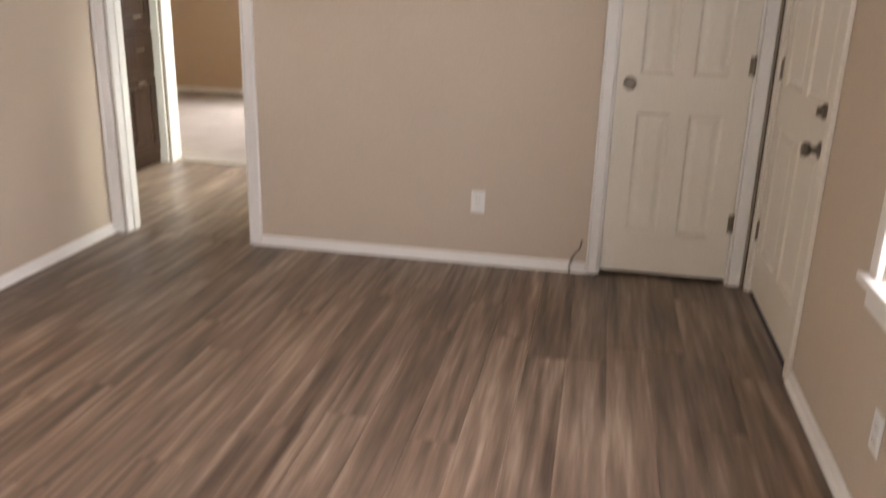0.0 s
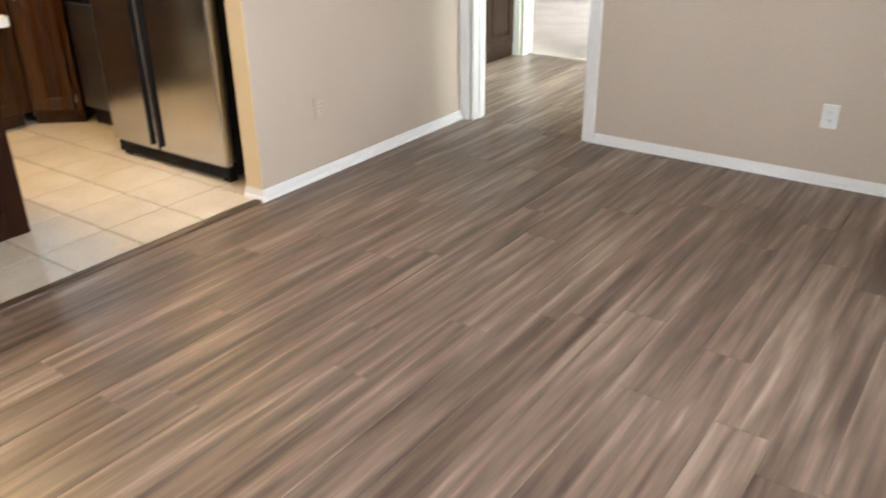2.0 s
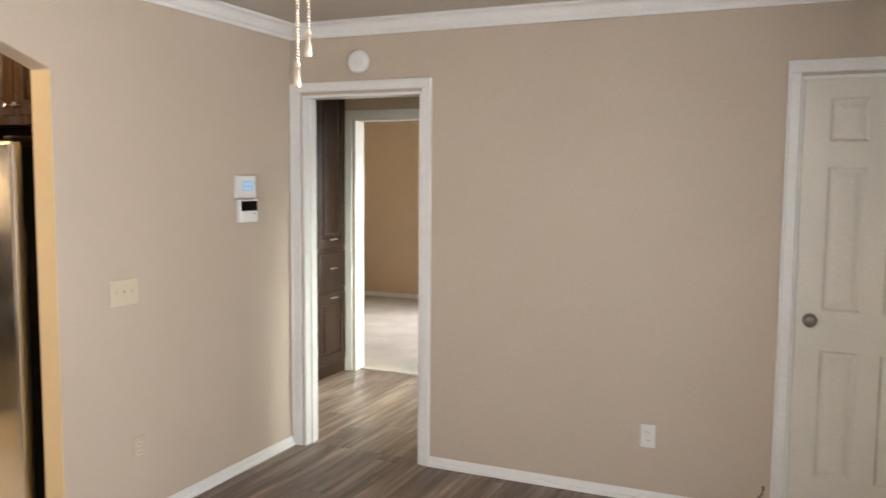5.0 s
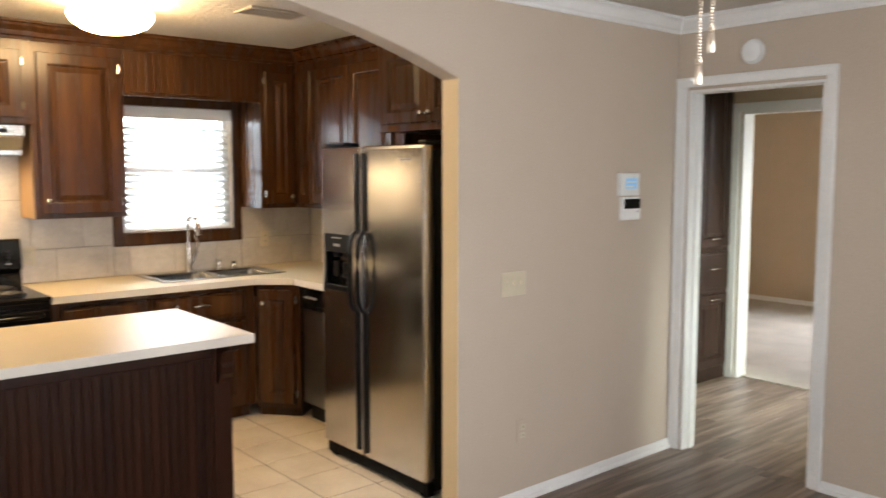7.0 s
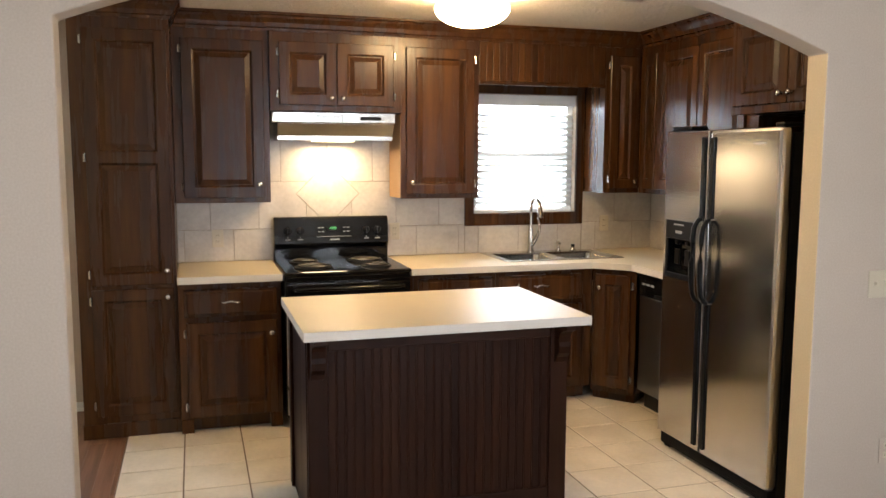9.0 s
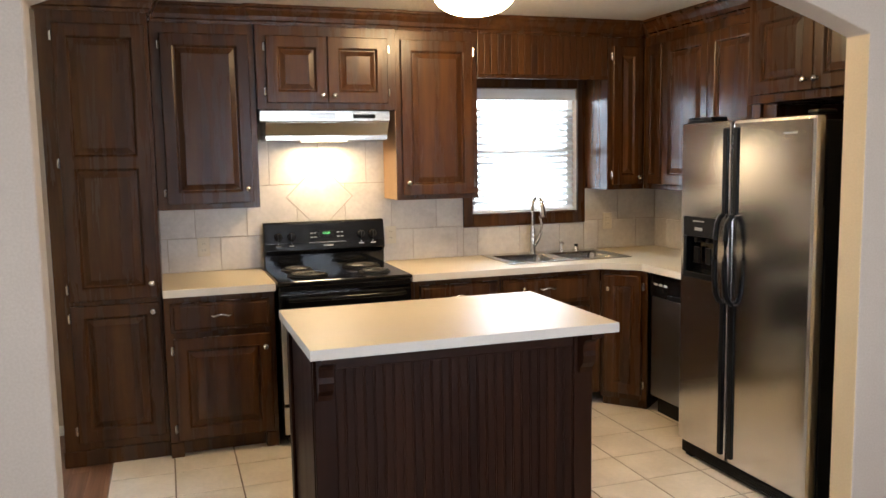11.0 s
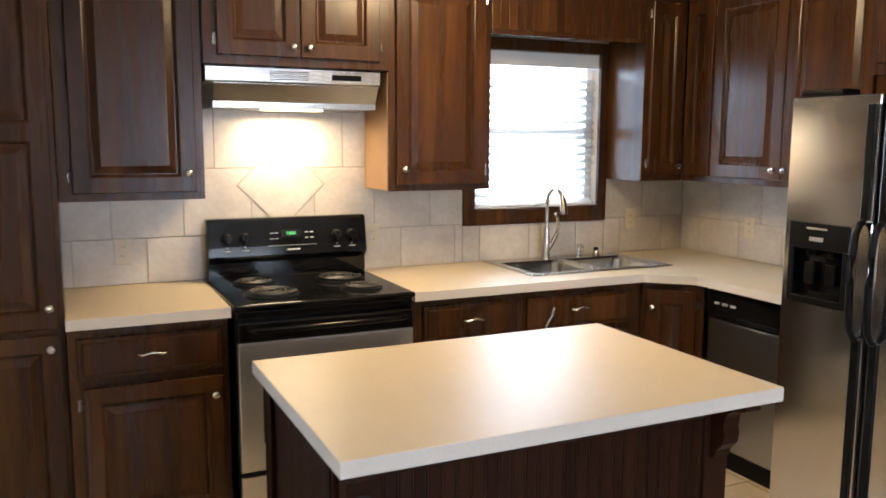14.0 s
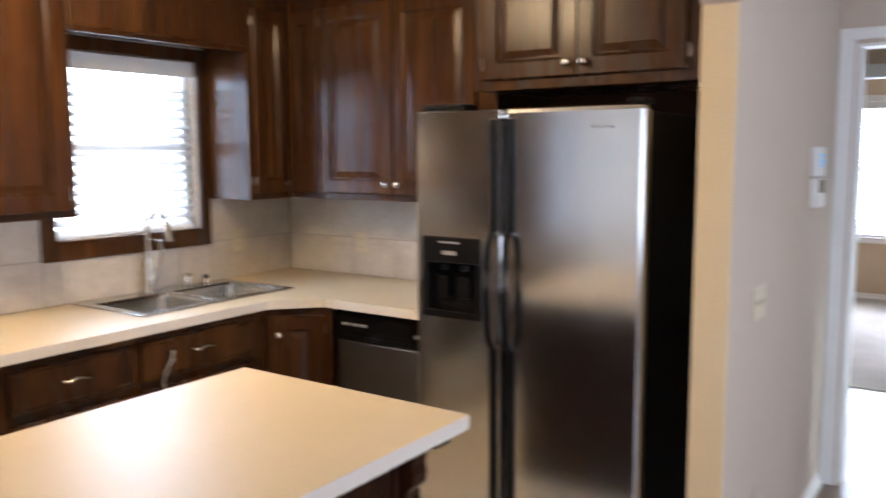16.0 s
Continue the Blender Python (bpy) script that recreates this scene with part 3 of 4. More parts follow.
# ---- electrical fittings ----
def outlet(m, mat, label, gangs=0, plate=None):
    """A socket plate, or with gangs a row of toggles; local x along the wall, -y into the room, centre at the origin."""
    w = 0.072 if not gangs else 0.046 * gangs + 0.025
    r = root("wall_outlet" if not gangs else "light_switch", m, label, "outlet" if not gangs else "switch", "wall outlets" if not gangs else "")
    boxes("plate", [(-w / 2, -0.006, -0.057, w / 2, -0.0005, 0.057)], plate or mat, r, bevel=0.003)
    if gangs:
        for i in range(gangs):
            u = (i - (gangs - 1) / 2) * 0.046
            boxes("toggle", [(u - 0.005, -0.016, -0.002, u + 0.005, -0.006, 0.012), (u - 0.008, -0.0075, -0.014, u + 0.008, -0.006, 0.014)], mat, r, bevel=0.001)
        return r
    for v in (-0.02, 0.02):
        boxes("socket", [(-0.016, -0.009, v - 0.014, 0.016, -0.006, v + 0.014)], mat, r, bevel=0.004)
        boxes("slot", [(-0.008, -0.0094, v - 0.004, -0.006, -0.0088, v + 0.006), (0.005, -0.0094, v - 0.004, 0.007, -0.0088, v + 0.006)], M_SLOT, r)
    return r


outlet(pose(2.068, 1.644, 0.331), M_PLASTW, "white duplex wall outlet")
outlet(pose(0, 0.41, 0.35) @ TO_X, M_PLASTB, "ivory duplex wall outlet with a painted plate", plate=M_WALL)
outlet(pose(3.42, -0.29, 0.30, 0, 0, -90), M_PLASTW, "white duplex wall outlet under the window")
outlet(pose(0, 0.345, 1.072) @ TO_X, M_PLASTB, "ivory three-gang light switch", 3)


def thermostat():
    r = root("thermostat", pose(0, 1.19, 1.53) @ TO_X, "white thermostat with blue lit display", "thermostat")
    boxes("case", [(-0.08, -0.028, -0.06, 0.08, -0.0005, 0.06)], M_PLASTW, r, bevel=0.006)
    boxes("screen", [(-0.040, -0.0292, -0.022, 0.056, -0.0278, 0.032)], M_LCD, r)
    boxes("display_text", [(-0.03, -0.0297, 0.008, 0.0, -0.0291, 0.018), (0.01, -0.0297, 0.008, 0.04, -0.0291, 0.018), (-0.03, -0.0297, -0.014, 0.03, -0.0291, -0.006)], M_PLASTW, r)
    k = root("alarm_keypad", pose(0, 1.205, 1.402) @ TO_X, "white alarm keypad with black display", "keypad")
    boxes("case", [(-0.075, -0.030, -0.06, 0.075, -0.0005, 0.06)], M_PLASTW, k, bevel=0.006)
    boxes("screen", [(-0.068, -0.0312, 0.0, 0.068, -0.0295, 0.052)], M_BLACK, k)
    boxes("flap", [(-0.06, -0.034, -0.052, 0.06, -0.030, -0.008)], M_PLASTW, k, bevel=0.002)
    boxes("button", [(0.03, -0.0352, -0.018, 0.05, -0.0338, -0.012)], M_GREY, k)


thermostat()


def smoke_detector():
    bm = bmesh.new()
    lathe(bm, [(0.062, 0), (0.064, 0.012), (0.060, 0.020), (0.056, 0.020), (0.052, 0.032), (0.030, 0.038), (0.012, 0.038), (0.010, 0.041), (0, 0.041)], pose(0.449, 1.6435, 2.216, 90), 32)
    tagged(make("smoke_detector", bm, M_PLASTW, smooth=True), "round white smoke detector on the wall", "smoke detector")


smoke_detector()


def wall_cable():
    bm = bmesh.new()
    tube(bm, [(2.565, 1.6435, 0.05), (2.563, 1.615, 0.055), (2.556, 1.60, 0.075), (2.575, 1.595, 0.11), (2.60, 1.60, 0.14), (2.604, 1.603, 0.165)], 0.0042, 8)
    tube(bm, [(2.552, 1.6435, 0.045), (2.55, 1.607, 0.045), (2.555, 1.60, 0.02), (2.557, 1.60, 0.004)], 0.0035, 8)
    lathe(bm, [(0.006, 0), (0.006, 0.018), (0.003, 0.02), (0, 0.02)], pose(2.604, 1.603, 0.160), 8)
    tagged(make("coaxial_cable", bm, M_DARKMETAL, smooth=True), "short dark cable stub coming out above the baseboard", "cable")


wall_cable()


# ---- ceiling fan, whose pull chains hang into view ----
def ceiling_fan():
    r = root("ceiling_fan", pose(1.740, -0.858, CEIL), "white ceiling fan with light kit and brass pull chains", "ceiling fan")
    bm = bmesh.new()
    lathe(bm, [(0.075, -0.001), (0.075, -0.03), (0.03, -0.045), (0.03, -0.09), (0.11, -0.10), (0.125, -0.14), (0.11, -0.19), (0.06, -0.20), (0.06, -0.24), (0, -0.24)], Matrix(), 28)
    make("motor", bm, M_PLASTW, r, smooth=True)
    bm = bmesh.new()
    prism(bm, [(0.12, -0.035), (0.20, -0.055), (0.60, -0.07), (0.64, -0.05), (0.64, 0.05), (0.60, 0.07), (0.20, 0.055), (0.12, 0.035)], 2, -0.163, -0.156)
    first = make("blade", bm, M_PLASTW, r, bevel=0.002)
    for i in range(5):
        b = first if i == 0 else new("blade", first.data)
        b.parent = r
        b.matrix_basis = pose(0, 0, 0, 0, 0, 72 * i + 20)
    bm = bmesh.new()
    lathe(bm, [(0.06, -0.24), (0.10, -0.25), (0.105, -0.28), (0.08, -0.33), (0.03, -0.35), (0, -0.35)], Matrix(), 28)
    make("light_bowl", bm, M_FROST, r, smooth=True)
    for dx, dy, low in ((0.0100, 0.0056, -0.600), (-0.0100, -0.0056, -0.665)):
        bm = bmesh.new()
        top = -0.21
        n = int((top - low - 0.045) / 0.0065)
        for i in range(n):
            z = top - i * 0.0065
            lathe(bm, [(0.001, z), (0.0046, z - 0.0016), (0.0046, z - 0.0042), (0.001, z - 0.0058)], pose(dx * (1 + 4 * max(0, 1 - i / 6)), dy * (1 + 4 * max(0, 1 - i / 6)), 0), 6)
        make("pull_chain", bm, M_BRASS, r)
        bm = bmesh.new()
        lathe(bm, [(0.002, low + 0.054), (0.0065, low + 0.052), (0.0065, low + 0.047), (0.0045, low + 0.045), (0.0065, low + 0.042), (0.0045, low + 0.039), (0.006, low + 0.030), (0.0085, low + 0.003), (0.007, low), (0, low)], pose(dx, dy, 0), 14)
        make("chain_pull", bm, M_BRASS, r, smooth=True)


ceiling_fan()


# ---- kitchen cabinets ----
KNOB = {}


def small_knob(parent, u, v, d=-0.02):
    if "k" not in KNOB:
        bm = bmesh.new()
        lathe(bm, [(0.009, 0), (0.009, 0.003), (0.006, 0.006), (0.006, 0.012), (0.014, 0.018), (0.016, 0.024), (0.012, 0.029), (0, 0.030)], Matrix.Rotation(radians(90), 4, "X"), 16)
        ob = make("knob", bm, M_CHROME, smooth=True)
        KNOB["k"] = ob.data
    else:
        ob = new("knob", KNOB["k"])
    ob.parent = parent
    ob.matrix_basis = pose(u, d, v)


def pull(parent, u, v, d=-0.02):
    if "p" not in KNOB:
        bm = bmesh.new()
        pts = [(-0.052, 0, 0), (-0.050, -0.016, 0.0), (-0.036, -0.024, -0.004), (-0.018, -0.026, 0.003), (0, -0.027, 0.006), (0.018, -0.026, 0.003), (0.036, -0.024, -0.004), (0.050, -0.016, 0), (0.052, 0, 0)]
        tube(bm, pts, [0.007, 0.005, 0.006, 0.005, 0.006, 0.005, 0.006, 0.005, 0.007], 10)
        ob = make("handle", bm, M_CHROME, smooth=True)
        KNOB["p"] = ob.data
    else:
        ob = new("handle", KNOB["p"])
    ob.parent = parent
    ob.matrix_basis = pose(u, d, v)


def hinge_pair(parent, u, v0, v1):
    for v in (v0 + 0.06, v1 - 0.06):
        if "h" not in KNOB:
            bm = bmesh.new()
            lathe(bm, [(0.005, -0.024), (0.005, 0.024), (0.003, 0.027), (0, 0.027)], pose(0, -0.006, 0), 8)
            box(bm, -0.009, -0.003, -0.021, 0.009, 0.0, 0.021)
            ob = make("hinge", bm, M_CHROME)
            KNOB["h"] = ob.data
        else:
            ob = new("hinge", KNOB["h"])
        ob.parent = parent
        ob.matrix_basis = pose(u, -0.001, v)


CORNICE = [(0.0, 0.0), (0.010, 0.0), (0.014, 0.016), (0.024, 0.022), (0.030, 0.045), (0.048, 0.072), (0.052, 0.084), (0.062, 0.090), (0.062, 0.104), (0.0, 0.104)]


def front(parent, u0, v0, u1, v1, mat, kind="door", split=()):
    w, h = u1 - u0, v1 - v0
    s = 0.058 if kind == "door" else 0.03
    bm = bmesh.new()
    if kind == "drawer":
        panel_front(bm, w, h, [(0.012, 0.012, w - 0.012, h - 0.012)], 0.019, [(0, 0), (0.006, -0.004), (0.02, -0.004)])
    else:
        edges = [0, *split, h]
        ps = [(s, a + (s if i == 0 else s / 2), w - s, b - (s if i == len(edges) - 2 else s / 2)) for i, (a, b) in enumerate(zip(edges, edges[1:]))]
        panel_front(bm, w, h, ps, 0.019, CAB_STEPS)
    return make(kind, bm, mat, parent, pose(u0, -0.02, v0))


def cabinet(name, m, w, depth, z0, z1, fronts, label, cornice=None, toe=0.0, mat=M_CAB, side_wraps=False):
    """A cabinet unit: local x along its front, -y outwards, z up from the floor. fronts: (kind, u0, v0, u1, v1, knob (u, v) or None, hinge u or None)."""
    r = root(name, m, label, "cabinet", "kitchen wall cabinets" if z0 > 1 else "kitchen base cabinets")
    if toe:
        boxes("body", [(0.001, 0, toe, w - 0.001, depth, z1), (0.02, 0.06, 0.001, w - 0.02, depth, toe)], mat, r, bevel=0.002)
    else:
        boxes("body", [(0.001, 0, z0, w - 0.001, depth, z1)], mat, r, bevel=0.002)
    for kind, u0, v0, u1, v1, k, hu in fronts:
        f = front(r, u0, v0, u1, v1, mat, kind)
        if k is not None:
            if kind == "drawer":
                pull(f, k[0] - u0, k[1] - v0, -0.004)
            else:
                small_knob(f, k[0] - u0, k[1] - v0, 0.0)
        if hu is not None:
            hinge_pair(r, hu, v0, v1)
    if cornice:
        bm = bmesh.new()
        path = [(w - 0.001, depth), (w - 0.001, -0.001), (0.001, -0.001), (0.001, depth)] if side_wraps else [(w - 0.001, -0.001), (0.001, -0.001)]
        moulding(bm, CORNICE, path, cornice)
        make("cornice", bm, mat, r)
    return r


CTOP = 2.335
BX = -2.09     # faces of the base units on the back wall
UX = -2.42     # faces of the wall units on the back wall


def back_run(x, y):
    return pose(x, y, 0) @ FACE_X


# tall pantry
p = cabinet("pantry_cabinet", back_run(-2.15, -3.02), 0.52, 0.589, 0.0, 2.37, [
    ("door", 0.075, 0.13, 0.50, 0.845, (0.47, 0.80), 0.066)], "tall dark-stained wooden pantry cabinet, doors closed", CTOP, 0.0, side_wraps=True)
tall = front(p, 0.075, 0.875, 0.50, 2.27, M_CAB, "door", (0.705,))
small_knob(tall, 0.395, 0.075, 0.0)
hinge_pair(p, 0.066, 0.875, 2.27)
hinge_pair(p, 0.066, 1.52, 1.64)
boxes("plinth", [(-0.004, -0.012, 0.001, 0.524, 0.0, 0.085)], M_CAB, p, bevel=0.003)

# base unit beside the cooker
b = cabinet("base_cabinet", back_run(BX, -2.499), 0.575, 0.649, 0.0, 0.874, [
    ("drawer", 0.035, 0.685, 0.545, 0.835, (0.29, 0.765), None),
    ("door", 0.045, 0.10, 0.545, 0.645, (0.515, 0.575), 0.036)], "dark-stained base cabinet with one drawer and a door", None, 0.085)
each("foot", [(0.001, -0.002, 0.001, 0.07, 0.06, 0.085), (0.505, -0.002, 0.001, 0.574, 0.06, 0.085)], M_CAB, b, bevel=0.004)

# wall units
cabinet("wall_cabinet", back_run(UX, -2.499), 0.558, 0.319, 1.31, 2.36, [
    ("door", 0.055, 1.345, 0.52, 2.275, (0.49, 1.42), 0.046)], "dark-stained wall cabinet with one raised-panel door", CTOP)
cabinet("hood_cabinet", back_run(UX + 0.025, -1.94), 0.82, 0.344, 1.865, 2.36, [
    ("door", 0.06, 1.905, 0.402, 2.275, (0.372, 1.945), 0.052), ("door", 0.412, 1.905, 0.762, 2.275, (0.442, 1.945), 0.77)],
    "dark-stained short cabinet with two doors over the cooker hood", CTOP, side_wraps=True)
mid = cabinet("wall_cabinet", back_run(UX, -1.119), 0.525, 0.319, 1.322, 2.36, [
    ("door", 0.035, 1.355, 0.488, 2.275, (0.068, 1.425), 0.497)], "dark-stained wall cabinet with one raised-panel door", CTOP)
boxes("side_panel", [(-0.0035, 0.012, 1.324, 0.0005, 0.318, 1.862)], M_CABIN, mid)
fas = root("window_valance", back_run(UX, -0.593), "dark-stained wooden valance board over the window", "valance")
each("bead_board", [(0.002 + 0.0455 * i, -0.0035, 2.086, 0.0440 + 0.0455 * i, 0.0, 2.334) for i in range(20)], M_CAB, fas, bevel=0.0015)
boxes("board", [(0.001, 0.0, 2.075, 0.912, 0.02, 2.36), (0.001, 0.02, 2.10, 0.912, 0.318, 2.118), (0.001, -0.008, 2.062, 0.912, 0.024, 2.085)], M_CAB, fas, bevel=0.003)
bm = bmesh.new()
moulding(bm, CORNICE, [(0.92, -0.001), (0.0, -0.001)], CTOP)
make("cornice", bm, M_CAB, fas)

# corner wall units
cabinet("corner_wall_cabinet", back_run(UX, 0.32), 0.279, 0.319, 1.345, 2.36, [
    ("door", 0.04, 1.38, 0.255, 2.275, (0.225, 1.425), 0.032)], "narrow dark-stained corner wall cabinet", CTOP)
cabinet("wall_cabinet", pose(-2.42, 0.60, 0), 1.255, 0.299, 1.345, 2.36, [
    ("door", 0.03, 1.38, 0.215, 2.275, None, 0.224), ("door", 0.235, 1.38, 0.688, 2.275, (0.658, 1.425), None), ("door", 0.698, 1.38, 1.15, 2.275, (0.728, 1.425), 1.159)],
    "dark-stained wall cabinet with raised-panel doors", CTOP)
fc = cabinet("fridge_cabinet", pose(-1.16, 0.41, 0), 1.044, 0.489, 1.82, 2.36, [
    ("door", 0.05, 1.865, 0.457, 2.275, (0.427, 1.91), 0.042), ("door", 0.467, 1.865, 0.874, 2.275, (0.497, 1.91), 0.882)],
    "dark-stained cabinet with two doors over the refrigerator", CTOP)
# filler sheet added to keep the recess above the refrigerator dark
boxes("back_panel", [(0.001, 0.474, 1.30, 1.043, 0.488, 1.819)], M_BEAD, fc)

# base units along the back wall and the corner
cabinet("base_cabinet", back_run(BX, -1.147), 0.557, 0.649, 0.0, 0.874, [
    ("drawer", 0.055, 0.685, 0.535, 0.84, (0.29, 0.772), None), ("door", 0.055, 0.10, 0.535, 0.645, (0.50, 0.575), 0.046)],
    "dark-stained base cabinet with a drawer and a door", None, 0.085)
sink_base = cabinet("sink_cabinet", back_run(BX, -0.589), 0.675, 0.649, 0.0, 0.70, [
    ("drawer", 0.015, 0.685, 0.59, 0.84, (0.30, 0.776), None),
    ("door", 0.015, 0.10, 0.298, 0.645, (0.265, 0.60), None), ("door", 0.307, 0.10, 0.59, 0.645, (0.34, 0.60), None)],
    "dark-stained sink cabinet with a false drawer", None, 0.085)
boxes("rail", [(0.001, 0.0, 0.70, 0.674, 0.02, 0.874)], M_CAB, sink_base)
bm = bmesh.new()
tube(bm, [(0.135, -0.022, 0.785), (0.135, -0.05, 0.788), (0.128, -0.058, 0.765), (0.108, -0.052, 0.735), (0.096, -0.045, 0.700), (0.092, -0.04, 0.665), (0.10, -0.035, 0.64)], [0.012, 0.010, 0.009, 0.007, 0.007, 0.007, 0.006], 10)
tagged(make("towel_hook", bm, M_CHROME, sink_base, smooth=True), "curved chrome hook")

# corner unit with a diagonal door
ang = math.degrees(math.atan2(0.195, 0.23))
cu = root("corner_cabinet", pose(-2.09, 0.088, 0, 0, 0, ang), "dark-stained diagonal corner base cabinet", "cabinet")
boxes("body", [(0.001, 0, 0.06, 0.300, 0.35, 0.872), (0.006, 0.03, 0.001, 0.295, 0.33, 0.06)], M_CAB, cu, bevel=0.002)
d = front(cu, 0.03, 0.10, 0.262, 0.835, M_CAB)
small_knob(d, 0.03, 0.655, 0.0)
hinge_pair(cu, 0.272, 0.10, 0.835)


# ---- counters ----
def daylit_edge(ob):
    """Paints daylight on a top's upright faces with the paler laminate."""
    ob.data.materials.append(M_LAM_DAYLIT)
    for p in ob.data.polygons:
        if abs(p.normal.z) < 0.5:
            p.material_index = 1
    return ob


def counter(name, outlines, label, edge=0.04):
    bm = bmesh.new()
    for o in outlines:
        prism(bm, o, 2, 0.915 - edge, 0.915)
    bmesh.ops.remove_doubles(bm, verts=bm.verts[:], dist=1e-5)
    return tagged(daylit_edge(make(name, bm, M_LAM)), label, "counter")


def rect(x0, y0, x1, y1):
    return [(x0, y0), (x1, y0), (x1, y1), (x0, y1)]


counter("countertop", [rect(-2.739, -2.498, -2.05, -1.918)], "cream laminate countertop beside the cooker")
counter("countertop", [
    rect(-2.739, -1.145, -2.05, -0.43), rect(-2.739, -0.43, -2.62, 0.33),
    [(-2.24, -0.43), (-2.05, -0.43), (-2.05, 0.065), (-1.88, 0.25), (-1.88, 0.33), (-2.24, 0.33)],
    [(-2.739, 0.33), (-1.88, 0.33), (-1.88, 0.25), (-1.205, 0.25), (-1.205, 0.899), (-2.739, 0.899)]], "cream laminate L-shaped countertop with the sink")


# ---- sink and taps ----
def sink():
    r = root("kitchen_sink", pose(0, 0, 0), "double-bowl stainless steel sink set in the counter", "sink")
    boxes("rim", [(-2.24, -0.475, 0.9155, -2.195, 0.375, 0.922), (-2.705, -0.475, 0.9155, -2.60, 0.375, 0.922), (-2.60, -0.475, 0.9155, -2.24, -0.43, 0.922),
                  (-2.60, 0.33, 0.9155, -2.24, 0.375, 0.922), (-2.60, -0.07, 0.9155, -2.24, -0.03, 0.922)], M_SINK, r, bevel=0.002)
    for y0, y1 in ((-0.43, -0.07), (-0.03, 0.33)):
        bm = bmesh.new()
        loops = []
        for inset, rad, z in ((0, 0.004, 0.9215), (0.004, 0.05, 0.905), (0.010, 0.06, 0.80), (0.022, 0.065, 0.765), (0.05, 0.06, 0.755), (0.14, 0.03, 0.75)):
            lp = []
            xa, xb, ya, yb = -2.60 + inset, -2.24 - inset, y0 + inset, y1 - inset
            for cx, cy, a0 in ((xb - rad, yb - rad, 0), (xa + rad, yb - rad, 90), (xa + rad, ya + rad, 180), (xb - rad, ya + rad, 270)):
                for k in range(6):
                    a = radians(a0 + 18 * k)
                    lp.append((cx + rad * math.cos(a), cy + rad * math.sin(a), z))
            loops.append(lp)
        rows = [[bm.verts.new(q) for q in lp] for lp in loops]
        for s, t in zip(rows, rows[1:]):
            for i in range(len(s)):
                j = (i + 1) % len(s)
                bm.faces.new((s[i], s[j], t[j], t[i]))
        bm.faces.new(rows[-1])
        make("bowl", bm, M_SINK, r, smooth=True)
        bm = bmesh.new()
        lathe(bm, [(0.045, 0.7495), (0.045, 0.753), (0.03, 0.7515), (0, 0.7515)], pose(-2.42, (y0 + y1) / 2, 0))
        make("drain", bm, M_CHROME, r, smooth=True)


sink()


def faucet():
    r = root("kitchen_faucet", pose(-2.652, -0.115, 0.922), "tall chrome gooseneck faucet with pull-down spray head", "faucet")
    bm = bmesh.new()
    lathe(bm, [(0.030, 0), (0.030, 0.008), (0.022, 0.02), (0.019, 0.10), (0.017, 0.16), (0.016, 0.17), (0, 0.17)], Matrix(), 20)
    make("base", bm, M_CHROME, r, smooth=True)
    bm = bmesh.new()
    pts = [(0, 0, 0.165), (0.0, 0, 0.27)] + [(0.075 - 0.075 * math.cos(a), -0.0, 0.30 + 0.085 * math.sin(a)) for a in (math.pi * i / 12 for i in range(0, 11))]
    tube(bm, pts, 0.0115, 12)
    make("neck", bm, M_CHROME, r, smooth=True)
    bm = bmesh.new()
    tube(bm, [(0.142, 0, 0.352), (0.152, 0, 0.322), (0.160, 0, 0.285), (0.166, 0, 0.255)], [0.014, 0.017, 0.021, 0.022], 14)
    make("spray_head", bm, M_CHROME, r, smooth=True)
    bm = bmesh.new()
    tube(bm, [(0.004, 0.008, 0.05), (0.014, 0.030, 0.085), (0.026, 0.050, 0.135), (0.034, 0.054, 0.185), (0.036, 0.044, 0.228), (0.034, 0.034, 0.250)], [0.015, 0.014, 0.012, 0.010, 0.008, 0.007], 12)
    make("lever", bm, M_CHROME, r, smooth=True)
    s = root("soap_dispenser", pose(-2.652, 0.10, 0.922), "small chrome soap dispenser beside the faucet", "dispenser")
    bm = bmesh.new()
    lathe(bm, [(0.022, 0), (0.022, 0.006), (0.012, 0.012), (0.010, 0.05), (0.014, 0.055), (0.014, 0.068), (0, 0.07)], Matrix(), 16)
    tube(bm, [(0, 0, 0.06), (0.04, -0.01, 0.066), (0.062, -0.015, 0.058)], 0.006, 8)
    make("pump", bm, M_CHROME, s, smooth=True)
    c = root("air_gap_cap", pose(-2.652, 0.215, 0.922), "chrome and black sink sprayer cap", "sprayer")
    bm = bmesh.new()
    lathe(bm, [(0.024, 0), (0.024, 0.006), (0.018, 0.012), (0.016, 0.028), (0, 0.030)], Matrix(), 16)
    make("collar", bm, M_CHROME, c, smooth=True)
    bm = bmesh.new()
    lathe(bm, [(0.012, 0.028), (0.015, 0.035), (0.013, 0.045), (0, 0.048)], Matrix(), 16)
    make("cap", bm, M_BLACKP, c, smooth=True)


faucet()


